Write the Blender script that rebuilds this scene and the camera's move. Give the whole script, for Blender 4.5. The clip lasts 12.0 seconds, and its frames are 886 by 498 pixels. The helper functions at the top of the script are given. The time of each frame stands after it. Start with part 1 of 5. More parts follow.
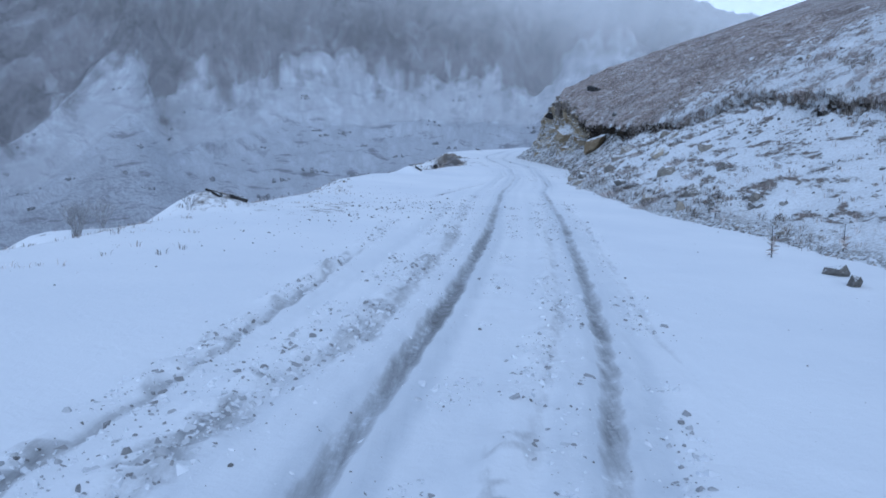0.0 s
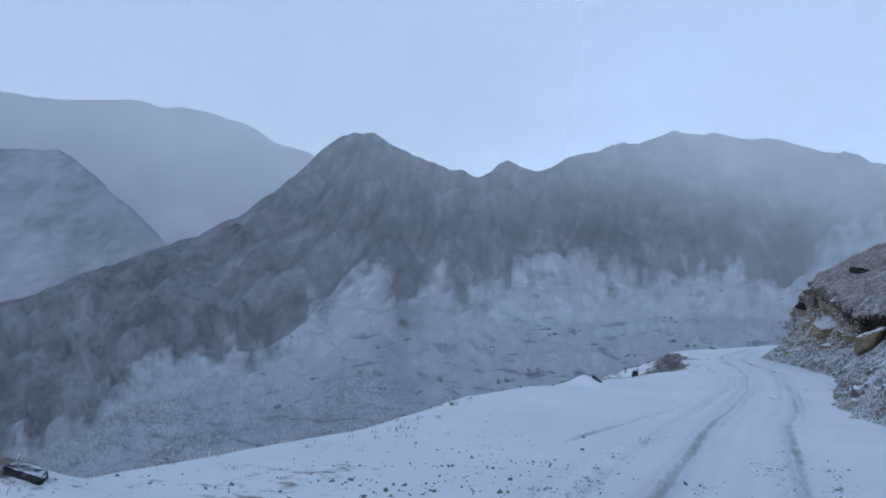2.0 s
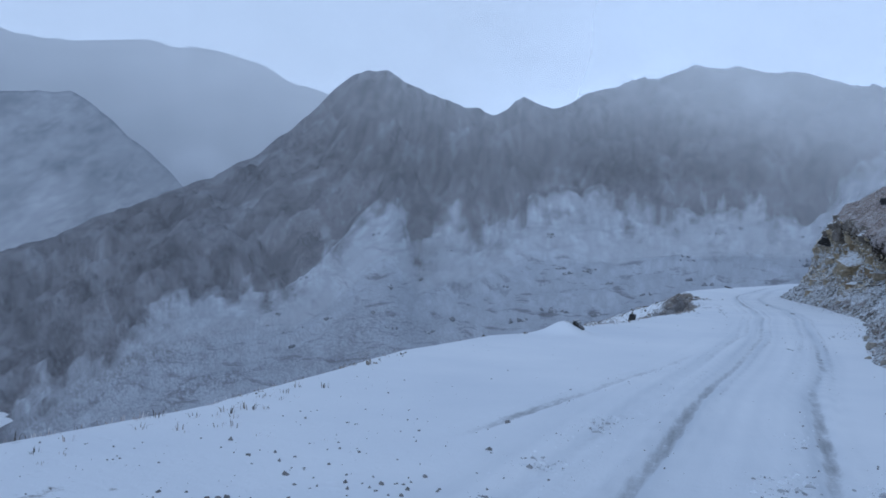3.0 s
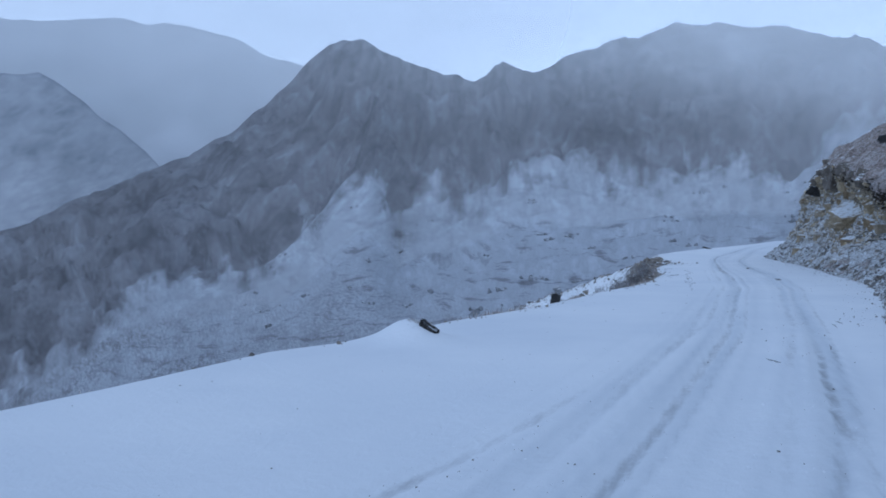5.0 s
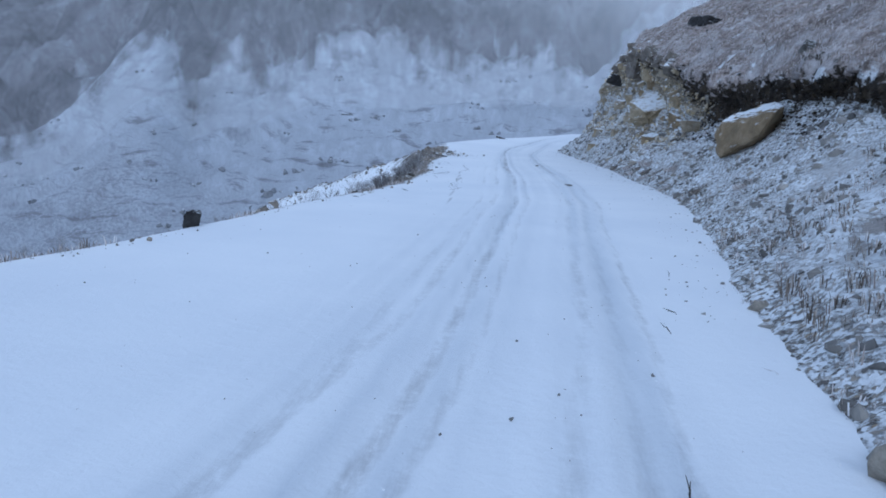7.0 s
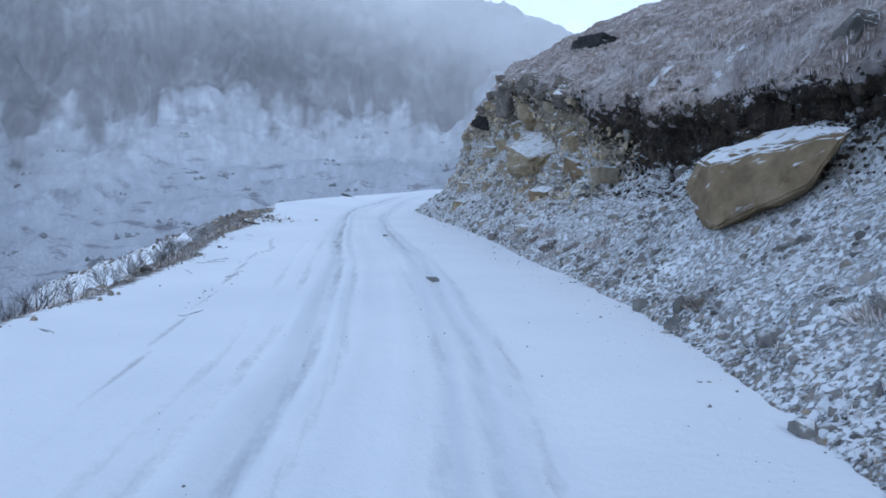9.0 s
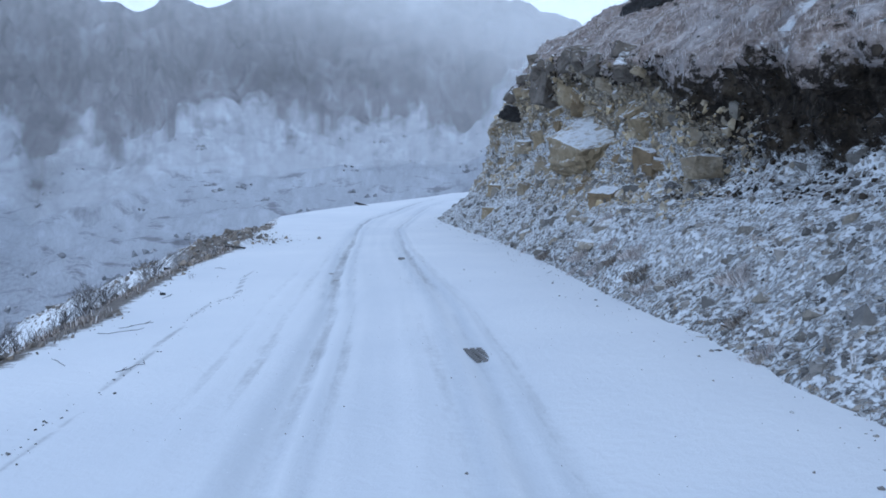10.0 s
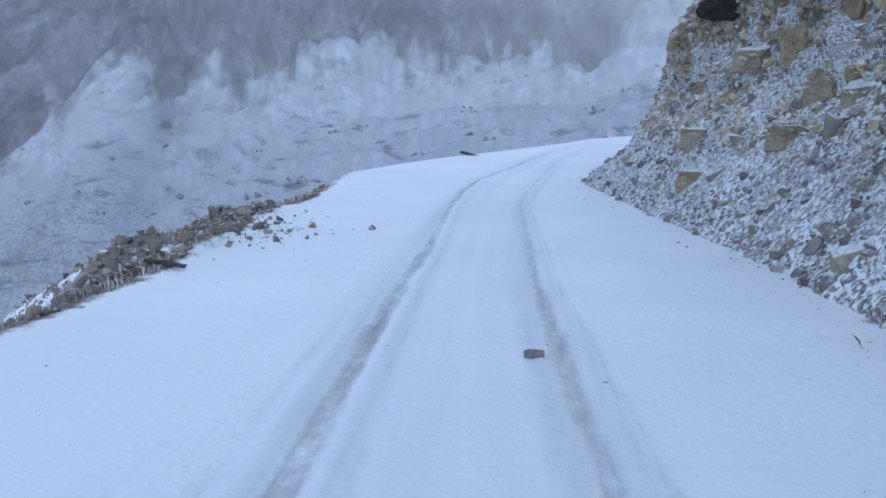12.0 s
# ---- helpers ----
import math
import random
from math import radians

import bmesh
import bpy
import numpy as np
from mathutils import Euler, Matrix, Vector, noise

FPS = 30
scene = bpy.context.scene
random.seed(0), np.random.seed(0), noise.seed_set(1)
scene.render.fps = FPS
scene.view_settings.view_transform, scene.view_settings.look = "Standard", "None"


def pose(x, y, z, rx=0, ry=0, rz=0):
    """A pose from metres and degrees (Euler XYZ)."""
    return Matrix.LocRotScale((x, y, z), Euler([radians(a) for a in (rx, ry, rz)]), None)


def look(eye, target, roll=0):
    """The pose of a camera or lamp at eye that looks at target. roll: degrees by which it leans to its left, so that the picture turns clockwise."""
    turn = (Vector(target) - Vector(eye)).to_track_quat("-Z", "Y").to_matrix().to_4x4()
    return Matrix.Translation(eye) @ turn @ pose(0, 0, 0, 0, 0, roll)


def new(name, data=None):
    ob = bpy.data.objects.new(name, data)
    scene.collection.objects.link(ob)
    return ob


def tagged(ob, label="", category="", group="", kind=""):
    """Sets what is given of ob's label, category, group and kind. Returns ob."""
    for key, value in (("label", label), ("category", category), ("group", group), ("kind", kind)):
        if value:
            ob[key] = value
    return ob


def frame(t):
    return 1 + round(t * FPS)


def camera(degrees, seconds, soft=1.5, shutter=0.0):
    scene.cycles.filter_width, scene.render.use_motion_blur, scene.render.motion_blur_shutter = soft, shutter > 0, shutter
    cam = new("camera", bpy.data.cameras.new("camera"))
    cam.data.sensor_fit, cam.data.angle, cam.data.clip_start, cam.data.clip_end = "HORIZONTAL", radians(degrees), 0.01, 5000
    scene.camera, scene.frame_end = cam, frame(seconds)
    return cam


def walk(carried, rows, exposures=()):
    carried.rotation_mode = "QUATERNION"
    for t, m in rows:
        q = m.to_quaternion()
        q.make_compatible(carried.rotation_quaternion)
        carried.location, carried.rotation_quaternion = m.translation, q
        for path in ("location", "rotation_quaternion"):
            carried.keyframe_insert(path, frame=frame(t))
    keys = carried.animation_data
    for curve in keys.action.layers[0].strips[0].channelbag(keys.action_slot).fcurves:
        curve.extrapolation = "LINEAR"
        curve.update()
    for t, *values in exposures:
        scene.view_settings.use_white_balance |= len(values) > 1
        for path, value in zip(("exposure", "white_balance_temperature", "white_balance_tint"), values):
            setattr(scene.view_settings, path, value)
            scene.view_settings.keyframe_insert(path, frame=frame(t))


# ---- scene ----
cam = camera(61.0, 12.0, soft=1.7)
walk(cam, [
    (0.0, pose(-0.000, 0.000, 1.548, 81.69, -3.13, 0.93)),
    (0.3, pose(0.313, 1.363, 1.563, 85.08, -4.08, 3.85)),
    (0.5, pose(0.500, 2.265, 1.572, 87.98, -3.40, 6.70)),
    (0.8, pose(0.746, 3.619, 1.585, 91.47, -2.97, 10.76)),
    (1.0, pose(0.893, 4.523, 1.594, 92.99, -2.84, 13.50)),
    (1.5, pose(1.192, 6.779, 1.620, 95.73, -3.28, 17.11)),
    (2.0, pose(1.403, 8.982, 1.628, 95.90, -2.27, 18.70)),
    (2.5, pose(1.573, 11.134, 1.629, 94.74, 0.10, 20.04)),
    (3.0, pose(1.744, 13.241, 1.623, 91.30, -2.00, 20.07)),
    (3.5, pose(1.918, 15.320, 1.619, 89.61, -0.25, 19.06)),
    (5.3, pose(2.590, 22.629, 1.620, 88.73, 0.38, 19.16)),
    (5.5, pose(2.669, 23.459, 1.616, 87.44, -0.08, 19.41)),
    (6.0, pose(2.862, 25.542, 1.599, 80.87, -2.02, 12.08)),
    (6.5, pose(3.056, 27.646, 1.601, 80.14, -2.38, 7.44)),
    (8.3, pose(3.720, 35.992, 1.502, 82.70, -4.41, -1.34)),
    (8.5, pose(3.788, 36.941, 1.502, 83.30, -3.88, -2.75)),
    (9.0, pose(3.947, 39.307, 1.517, 85.04, -2.06, -5.61)),
    (9.5, pose(4.112, 41.672, 1.538, 85.71, -0.86, -5.88)),
    (10.0, pose(4.204, 44.203, 1.588, 85.15, 0.43, -4.08)),
    (10.5, pose(4.252, 46.899, 1.639, 83.90, 1.27, -0.82)),
    (11.0, pose(4.293, 49.593, 1.668, 84.25, 0.22, 1.42)),
    (11.5, pose(4.239, 52.386, 1.659, 83.45, -1.46, 2.76)),
    (12.0, pose(4.252, 55.177, 1.610, 80.86, 0.10, 4.97)),
], exposures=[(0.0, -0.05, 5020, 8), (0.5, -0.21, 5020, 8), (1.5, -0.50, 5150, 8), (3.5, -0.38, 5050, 8), (5.5, -0.36, 4950, 8), (6.5, -0.12, 5020, 8), (8.5, 0.14, 5200, 8), (12.0, 0.15, 5200, 8)])

# ---- world, sun ----
world = bpy.data.worlds.new("overcast_sky")
scene.world = world
world.use_nodes = True
wn, wl = world.node_tree.nodes, world.node_tree.links
wn.clear()
sky = wn.new("ShaderNodeTexSky")
sky.sky_type = "NISHITA"
sky.sun_disc = False
sky.sun_elevation, sky.sun_rotation = radians(32), radians(200)
sky.air_density, sky.dust_density, sky.altitude = 1.0, 4.0, 2500
sky_bg = wn.new("ShaderNodeBackground")
sky_bg.inputs[1].default_value = 0.05
wl.new(sky.outputs[0], sky_bg.inputs[0])
coord = wn.new("ShaderNodeTexCoord")
cloud = wn.new("ShaderNodeTexNoise")
cloud.inputs["Scale"].default_value, cloud.inputs["Detail"].default_value = 1.8, 6.0
wl.new(coord.outputs["Generated"], cloud.inputs["Vector"])
cramp = wn.new("ShaderNodeValToRGB")
cramp.color_ramp.elements[0].position, cramp.color_ramp.elements[0].color = 0.25, (0.66, 0.715, 0.80, 1)
cramp.color_ramp.elements[1].position, cramp.color_ramp.elements[1].color = 0.8, (0.70, 0.76, 0.85, 1)
wl.new(cloud.outputs[0], cramp.inputs[0])
cloud_bg = wn.new("ShaderNodeBackground")
high = wn.new("ShaderNodeSeparateXYZ")
wl.new(coord.outputs["Generated"], high.inputs[0])
fall = wn.new("ShaderNodeMapRange")
fall.inputs["From Min"].default_value, fall.inputs["From Max"].default_value = 0.22, 0.7
fall.inputs["To Min"].default_value, fall.inputs["To Max"].default_value = 1.38, 0.54
wl.new(high.outputs[2], fall.inputs["Value"])
wl.new(fall.outputs[0], cloud_bg.inputs[1])
pale = wn.new("ShaderNodeMapRange")
pale.interpolation_type = "SMOOTHSTEP"
for key, v in (("From Min", 0.1), ("From Max", 0.45), ("To Min", 0.75), ("To Max", 0.0)):
    pale.inputs[key].default_value = v
wl.new(high.outputs[2], pale.inputs["Value"])
haze = wn.new("ShaderNodeMix")
haze.data_type = "RGBA"
haze.inputs[7].default_value = (0.80, 0.82, 0.85, 1)
wl.new(pale.outputs[0], haze.inputs[0])
wl.new(cramp.outputs[0], haze.inputs[6])
wl.new(haze.outputs[2], cloud_bg.inputs[0])
add = wn.new("ShaderNodeAddShader")
wl.new(sky_bg.outputs[0], add.inputs[0])
wl.new(cloud_bg.outputs[0], add.inputs[1])
wout = wn.new("ShaderNodeOutputWorld")
wl.new(add.outputs[0], wout.inputs[0])

sun = new("sun", bpy.data.lights.new("sun", "SUN"))
sun.data.energy, sun.data.angle, sun.data.color = 0.5, radians(25), (1.0, 0.96, 0.9)
sun.matrix_world = look((20, -30, 40), (0, 20, 0))


# ---- materials ----
def material(name, rough=0.8, spec=0.3):
    m = bpy.data.materials.new(name)
    m.use_nodes = True
    b = m.node_tree.nodes["Principled BSDF"]
    b.inputs["Roughness"].default_value = rough
    b.inputs["Specular IOR Level"].default_value = spec
    return m, m.node_tree.nodes, m.node_tree.links, b


def tex_noise(n, l, scale, detail=6.0, rough=0.6, kind="Object", stretch=None):
    c = n.new("ShaderNodeTexCoord")
    t = n.new("ShaderNodeTexNoise")
    t.inputs["Scale"].default_value, t.inputs["Detail"].default_value, t.inputs["Roughness"].default_value = scale, detail, rough
    if stretch:
        mp = n.new("ShaderNodeMapping")
        mp.inputs["Scale"].default_value = stretch
        l.new(c.outputs[kind], mp.inputs[0])
        l.new(mp.outputs[0], t.inputs["Vector"])
    else:
        l.new(c.outputs[kind], t.inputs["Vector"])
    return t.outputs[0]


def ramp(n, l, src, stops):
    r = n.new("ShaderNodeValToRGB")
    e = r.color_ramp.elements
    while len(e) < len(stops):
        e.new(0.5)
    for k, (p, c) in enumerate(stops):
        e[k].position, e[k].color = p, (*c, 1) if len(c) == 3 else c
    l.new(src, r.inputs[0])
    return r.outputs[0]


def grey(v):
    return (v, v, v)


def mix(n, l, fac, a, b):
    m = n.new("ShaderNodeMix")
    m.data_type = "RGBA"
    for src, k in ((fac, 0), (a, 6), (b, 7)):
        if isinstance(src, tuple):
            m.inputs[k].default_value = (*src, 1)
        elif isinstance(src, (int, float)):
            m.inputs[k].default_value = src
        else:
            l.new(src, m.inputs[k])
    return m.outputs[2]


def calc(n, l, op, a, b=0.0, clamp=False):
    m = n.new("ShaderNodeMath")
    m.operation, m.use_clamp = op, clamp
    for src, k in ((a, 0), (b, 1)):
        if isinstance(src, (int, float)):
            m.inputs[k].default_value = src
        else:
            l.new(src, m.inputs[k])
    return m.outputs[0]


def bump(n, l, b, src, strength, distance):
    u = n.new("ShaderNodeBump")
    u.inputs["Strength"].default_value, u.inputs["Distance"].default_value = strength, distance
    l.new(src, u.inputs["Height"])
    l.new(u.outputs[0], b.inputs["Normal"])


def attr(n, name):
    a = n.new("ShaderNodeAttribute")
    a.attribute_name = name
    return a.outputs["Fac"]


def up(n, l):
    g = n.new("ShaderNodeNewGeometry")
    s = n.new("ShaderNodeSeparateXYZ")
    l.new(g.outputs["Normal"], s.inputs[0])
    return s.outputs[2]


SNOW = (0.80, 0.83, 0.86)


def snow_ground():
    m, n, l, b = material("packed_snow", 0.62, 0.25)
    big = tex_noise(n, l, 0.25, 5)
    fine = tex_noise(n, l, 9.0, 8, 0.7)
    col = ramp(n, l, big, [(0.3, (0.74, 0.77, 0.81)), (0.7, (0.84, 0.86, 0.88))])
    slush = ramp(n, l, fine, [(0.32, (0.10, 0.10, 0.10)), (0.68, (0.36, 0.375, 0.395))])
    streak = tex_noise(n, l, 7.0, 7, 0.72, stretch=(1.0, 0.16, 1.0))
    grain = calc(n, l, "ADD", calc(n, l, "MULTIPLY", calc(n, l, "SUBTRACT", fine, 0.5), 2.2), calc(n, l, "MULTIPLY", calc(n, l, "SUBTRACT", streak, 0.5), 2.6))
    wearing = attr(n, "wear")
    w = calc(n, l, "ADD", calc(n, l, "MULTIPLY", wearing, 1.15), calc(n, l, "MULTIPLY", grain, calc(n, l, "ADD", calc(n, l, "MULTIPLY", wearing, 1.3), 0.10)))
    w = calc(n, l, "MULTIPLY", w, ramp(n, l, wearing, [(0.03, grey(0)), (0.22, grey(1))]), True)
    w = ramp(n, l, w, [(0.05, grey(0)), (0.32, grey(0.42)), (0.78, grey(1))])
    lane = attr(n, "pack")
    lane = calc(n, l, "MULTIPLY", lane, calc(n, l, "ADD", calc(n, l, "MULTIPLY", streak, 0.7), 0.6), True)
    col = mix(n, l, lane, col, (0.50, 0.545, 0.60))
    col = mix(n, l, w, col, slush)
    soil = ramp(n, l, fine, [(0.25, (0.06, 0.055, 0.05)), (0.7, (0.24, 0.21, 0.18))])
    spot = tex_noise(n, l, 3.5, 9, 0.72)
    d = calc(n, l, "SUBTRACT", calc(n, l, "ADD", attr(n, "bare"), spot), 1.0)
    d = calc(n, l, "MULTIPLY", d, 7.0, True)
    col = mix(n, l, d, col, soil)
    l.new(col, b.inputs["Base Color"])
    bump(n, l, b, calc(n, l, "ADD", fine, calc(n, l, "MULTIPLY", wearing, calc(n, l, "MULTIPLY", streak, 0.5))), 0.45, 0.035)
    return m


def dusted(name, lo, hi, scale, cover=0.55, soft=0.25, rough=0.85, bumps=(0.6, 0.05), third=None, snowscale=6.0, island=False, amp=1.6):
    """Stone, earth or turf with a dusting of snow on what faces up."""
    m, n, l, b = material(name, rough, 0.2)
    a = tex_noise(n, l, scale, 8, 0.65)
    f = tex_noise(n, l, scale * 6, 6, 0.7)
    stops = [(0.3, lo), (0.68, hi)] if third is None else [(0.28, lo), (0.5, third), (0.7, hi)]
    col = ramp(n, l, a, stops)
    col = mix(n, l, calc(n, l, "MULTIPLY", f, 0.45), col, tuple(0.5 * c for c in lo))
    if island:
        info = n.new("ShaderNodeNewGeometry") if island == "island" else n.new("ShaderNodeObjectInfo")
        rnd = info.outputs["Random Per Island"] if island == "island" else info.outputs["Random"]
        hs = n.new("ShaderNodeHueSaturation")
        l.new(calc(n, l, "ADD", calc(n, l, "MULTIPLY", rnd, 0.9), 0.55), hs.inputs["Value"])
        l.new(calc(n, l, "ADD", calc(n, l, "MULTIPLY", rnd, 0.8), 0.5), hs.inputs["Saturation"])
        l.new(col, hs.inputs["Color"])
        col = hs.outputs[0]
    s = tex_noise(n, l, snowscale, 8, 0.7)
    k = calc(n, l, "ADD", up(n, l), calc(n, l, "MULTIPLY", calc(n, l, "SUBTRACT", s, 0.5), amp))
    k = calc(n, l, "DIVIDE", calc(n, l, "SUBTRACT", k, cover), soft, True)
    l.new(mix(n, l, k, col, SNOW), b.inputs["Base Color"])
    bump(n, l, b, f, *bumps)
    return m


def scree_mat():
    """Small broken stones half buried in snow."""
    m, n, l, b = material("snowy_scree", 0.85, 0.2)
    c = n.new("ShaderNodeTexCoord")
    v = n.new("ShaderNodeTexVoronoi")
    v.inputs["Scale"].default_value, v.inputs["Randomness"].default_value = 21.0, 1.0
    l.new(c.outputs["Object"], v.inputs["Vector"])
    sep = n.new("ShaderNodeSeparateColor")
    l.new(v.outputs["Color"], sep.inputs[0])
    a = tex_noise(n, l, 0.9, 7, 0.65)
    f = tex_noise(n, l, 30, 6, 0.7)
    stone = ramp(n, l, sep.outputs[0], [(0.0, (0.10, 0.095, 0.09)), (0.45, (0.24, 0.22, 0.20)), (0.8, (0.38, 0.35, 0.31)), (1.0, (0.42, 0.33, 0.22))])
    stone = mix(n, l, calc(n, l, "MULTIPLY", f, 0.4), stone, (0.12, 0.11, 0.10))
    bury = calc(n, l, "ADD", sep.outputs[1], calc(n, l, "MULTIPLY", calc(n, l, "SUBTRACT", a, 0.5), 1.7))
    shown = ramp(n, l, bury, [(0.12, grey(0)), (0.32, grey(1))])
    grit = tex_noise(n, l, 13.0, 9, 0.74)
    near = ramp(n, l, calc(n, l, "ADD", grit, calc(n, l, "MULTIPLY", calc(n, l, "SUBTRACT", sep.outputs[2], 0.5), 0.12)), [(0.465, grey(1)), (0.55, grey(0))])
    k = calc(n, l, "MULTIPLY", shown, near, True)
    clump = tex_noise(n, l, 0.95, 9, 0.72, stretch=(1.5, 0.75, 2.2))
    c = calc(n, l, "MULTIPLY", ramp(n, l, clump, [(0.53, grey(0)), (0.59, grey(1))]), attr(n, "turf"))
    k = calc(n, l, "MULTIPLY", k, calc(n, l, "SUBTRACT", 1.0, calc(n, l, "MULTIPLY", attr(n, "turf"), 0.82)))
    k = calc(n, l, "MAXIMUM", k, c)
    brown = ramp(n, l, f, [(0.3, (0.08, 0.068, 0.06)), (0.7, (0.33, 0.285, 0.255))])
    l.new(mix(n, l, k, SNOW, mix(n, l, c, stone, brown)), b.inputs["Base Color"])
    bump(n, l, b, calc(n, l, "ADD", calc(n, l, "MULTIPLY", k, 0.6), calc(n, l, "MULTIPLY", f, 0.5)), 0.8, 0.05)
    return m


def cut_mat():
    """Turf over dark rooty earth over scree, turning into broken ochre rock; seg counts the bands upwards."""
    m, n, l, b = material("road_cut", 0.9, 0.15)
    seg, rocky, cut = attr(n, "seg"), attr(n, "rocky"), attr(n, "cut")
    wide = tex_noise(n, l, 1.7, 8, 0.68)
    f = tex_noise(n, l, 26.0, 6, 0.7)
    # turf
    tus = tex_noise(n, l, 5.5, 8, 0.72)
    turf = ramp(n, l, tus, [(0.32, (0.085, 0.07, 0.06)), (0.45, (0.25, 0.205, 0.18)), (0.56, (0.42, 0.36, 0.33)), (0.68, (0.66, 0.62, 0.61))])
    turf = mix(n, l, ramp(n, l, tex_noise(n, l, 2.2, 9, 0.72), [(0.50, grey(0)), (0.60, grey(0.8))]), turf, (0.20, 0.165, 0.15))
    turf = mix(n, l, ramp(n, l, tex_noise(n, l, 1.5, 9, 0.72), [(0.52, grey(0)), (0.62, grey(0.7))]), turf, (0.68, 0.65, 0.65))
    turf = mix(n, l, ramp(n, l, tex_noise(n, l, 0.35, 7, 0.65), [(0.48, grey(0)), (0.60, grey(0.48))]), turf, (0.13, 0.11, 0.10))
    turf = mix(n, l, ramp(n, l, tex_noise(n, l, 0.55, 8, 0.7), [(0.50, grey(0)), (0.64, grey(0.42))]), turf, (0.66, 0.64, 0.65))
    turf = mix(n, l, ramp(n, l, f, [(0.58, grey(0)), (0.70, grey(0.7))]), turf, (0.76, 0.76, 0.78))
    drift = calc(n, l, "ADD", tex_noise(n, l, 0.9, 9, 0.72), calc(n, l, "MULTIPLY", attr(n, "frost"), 0.15))
    turf = mix(n, l, ramp(n, l, drift, [(0.60, grey(0)), (0.66, grey(0.9))]), turf, SNOW)
    # earth
    v = tex_noise(n, l, 7.0, 8, 0.7, stretch=(1.0, 1.0, 0.22))
    earth = ramp(n, l, v, [(0.34, (0.012, 0.011, 0.010)), (0.52, (0.038, 0.032, 0.027)), (0.68, (0.13, 0.11, 0.09))])
    earth = mix(n, l, ramp(n, l, wide, [(0.47, grey(0)), (0.62, grey(0.65))]), earth, (0.085, 0.067, 0.045))
    # broken rock
    c = n.new("ShaderNodeTexCoord")
    cells = []
    for scale in (3.1, 9.5):
        vo = n.new("ShaderNodeTexVoronoi")
        vo.inputs["Scale"].default_value = scale
        wob = n.new("ShaderNodeVectorMath")
        wob.operation = "ADD"
        l.new(c.outputs["Object"], wob.inputs[0])
        jig = n.new("ShaderNodeTexNoise")
        jig.inputs["Scale"].default_value = scale * 1.5
        l.new(c.outputs["Object"], jig.inputs["Vector"])
        js = n.new("ShaderNodeVectorMath")
        js.operation = "SCALE"
        js.inputs["Scale"].default_value = 0.7 / scale
        l.new(jig.outputs["Color"], js.inputs[0])
        l.new(js.outputs[0], wob.inputs[1])
        l.new(wob.outputs[0], vo.inputs["Vector"])
        sp = n.new("ShaderNodeSeparateColor")
        l.new(vo.outputs["Color"], sp.inputs[0])
        cells.append((sp.outputs[0], vo.outputs["Distance"]))
    tone = calc(n, l, "ADD", calc(n, l, "MULTIPLY", cells[0][0], 0.55), calc(n, l, "MULTIPLY", cells[1][0], 0.45))
    stone = ramp(n, l, tone, [(0.15, (0.16, 0.135, 0.095)), (0.4, (0.32, 0.265, 0.18)), (0.6, (0.42, 0.37, 0.29)), (0.85, (0.56, 0.52, 0.44))])
    stone = mix(n, l, calc(n, l, "MULTIPLY", f, 0.35), stone, (0.16, 0.135, 0.105))
    stone = mix(n, l, ramp(n, l, cells[1][1], [(0.44, grey(0)), (0.66, grey(0.6))]), stone, (0.08, 0.07, 0.06))
    rf = ramp(n, l, calc(n, l, "ADD", rocky, calc(n, l, "MULTIPLY", calc(n, l, "SUBTRACT", wide, 0.5), 1.5)), [(0.35, grey(0)), (0.6, grey(1))])
    face = mix(n, l, rf, earth, stone)
    # snowy scree running up into the face
    gravel = ramp(n, l, f, [(0.42, (0.17, 0.16, 0.15)), (0.56, SNOW)])
    e = calc(n, l, "ADD", seg, calc(n, l, "MULTIPLY", calc(n, l, "SUBTRACT", wide, 0.5), 2.6))
    e = calc(n, l, "SUBTRACT", e, calc(n, l, "MULTIPLY", rocky, 0.45))
    face = mix(n, l, ramp(n, l, calc(n, l, "MULTIPLY", e, 0.1), [(0.215, grey(1)), (0.235, grey(0))]), face, gravel)
    g = calc(n, l, "ADD", seg, calc(n, l, "MULTIPLY", calc(n, l, "SUBTRACT", tex_noise(n, l, 3.3, 9, 0.7), 0.5), 3.0))
    g = calc(n, l, "ADD", g, calc(n, l, "SUBTRACT", 1.0, cut))
    col = mix(n, l, ramp(n, l, calc(n, l, "MULTIPLY", g, 0.1), [(0.375, grey(0)), (0.392, grey(1))]), face, turf)
    k = calc(n, l, "ADD", up(n, l), calc(n, l, "MULTIPLY", calc(n, l, "SUBTRACT", tex_noise(n, l, 8.0, 8, 0.7), 0.5), 1.7))
    over = calc(n, l, "MULTIPLY", ramp(n, l, calc(n, l, "MULTIPLY", g, 0.1), [(0.37, grey(0)), (0.40, grey(1))]), 0.42)
    over = calc(n, l, "SUBTRACT", over, calc(n, l, "MULTIPLY", attr(n, "frost"), 0.26))
    k = calc(n, l, "DIVIDE", calc(n, l, "SUBTRACT", k, calc(n, l, "ADD", over, 0.60)), 0.3, True)
    l.new(mix(n, l, k, col, SNOW), b.inputs["Base Color"])
    bump(n, l, b, calc(n, l, "ADD", calc(n, l, "ADD", v, tus), calc(n, l, "MULTIPLY", cells[1][1], -0.8)), 0.9, 0.09)
    return m


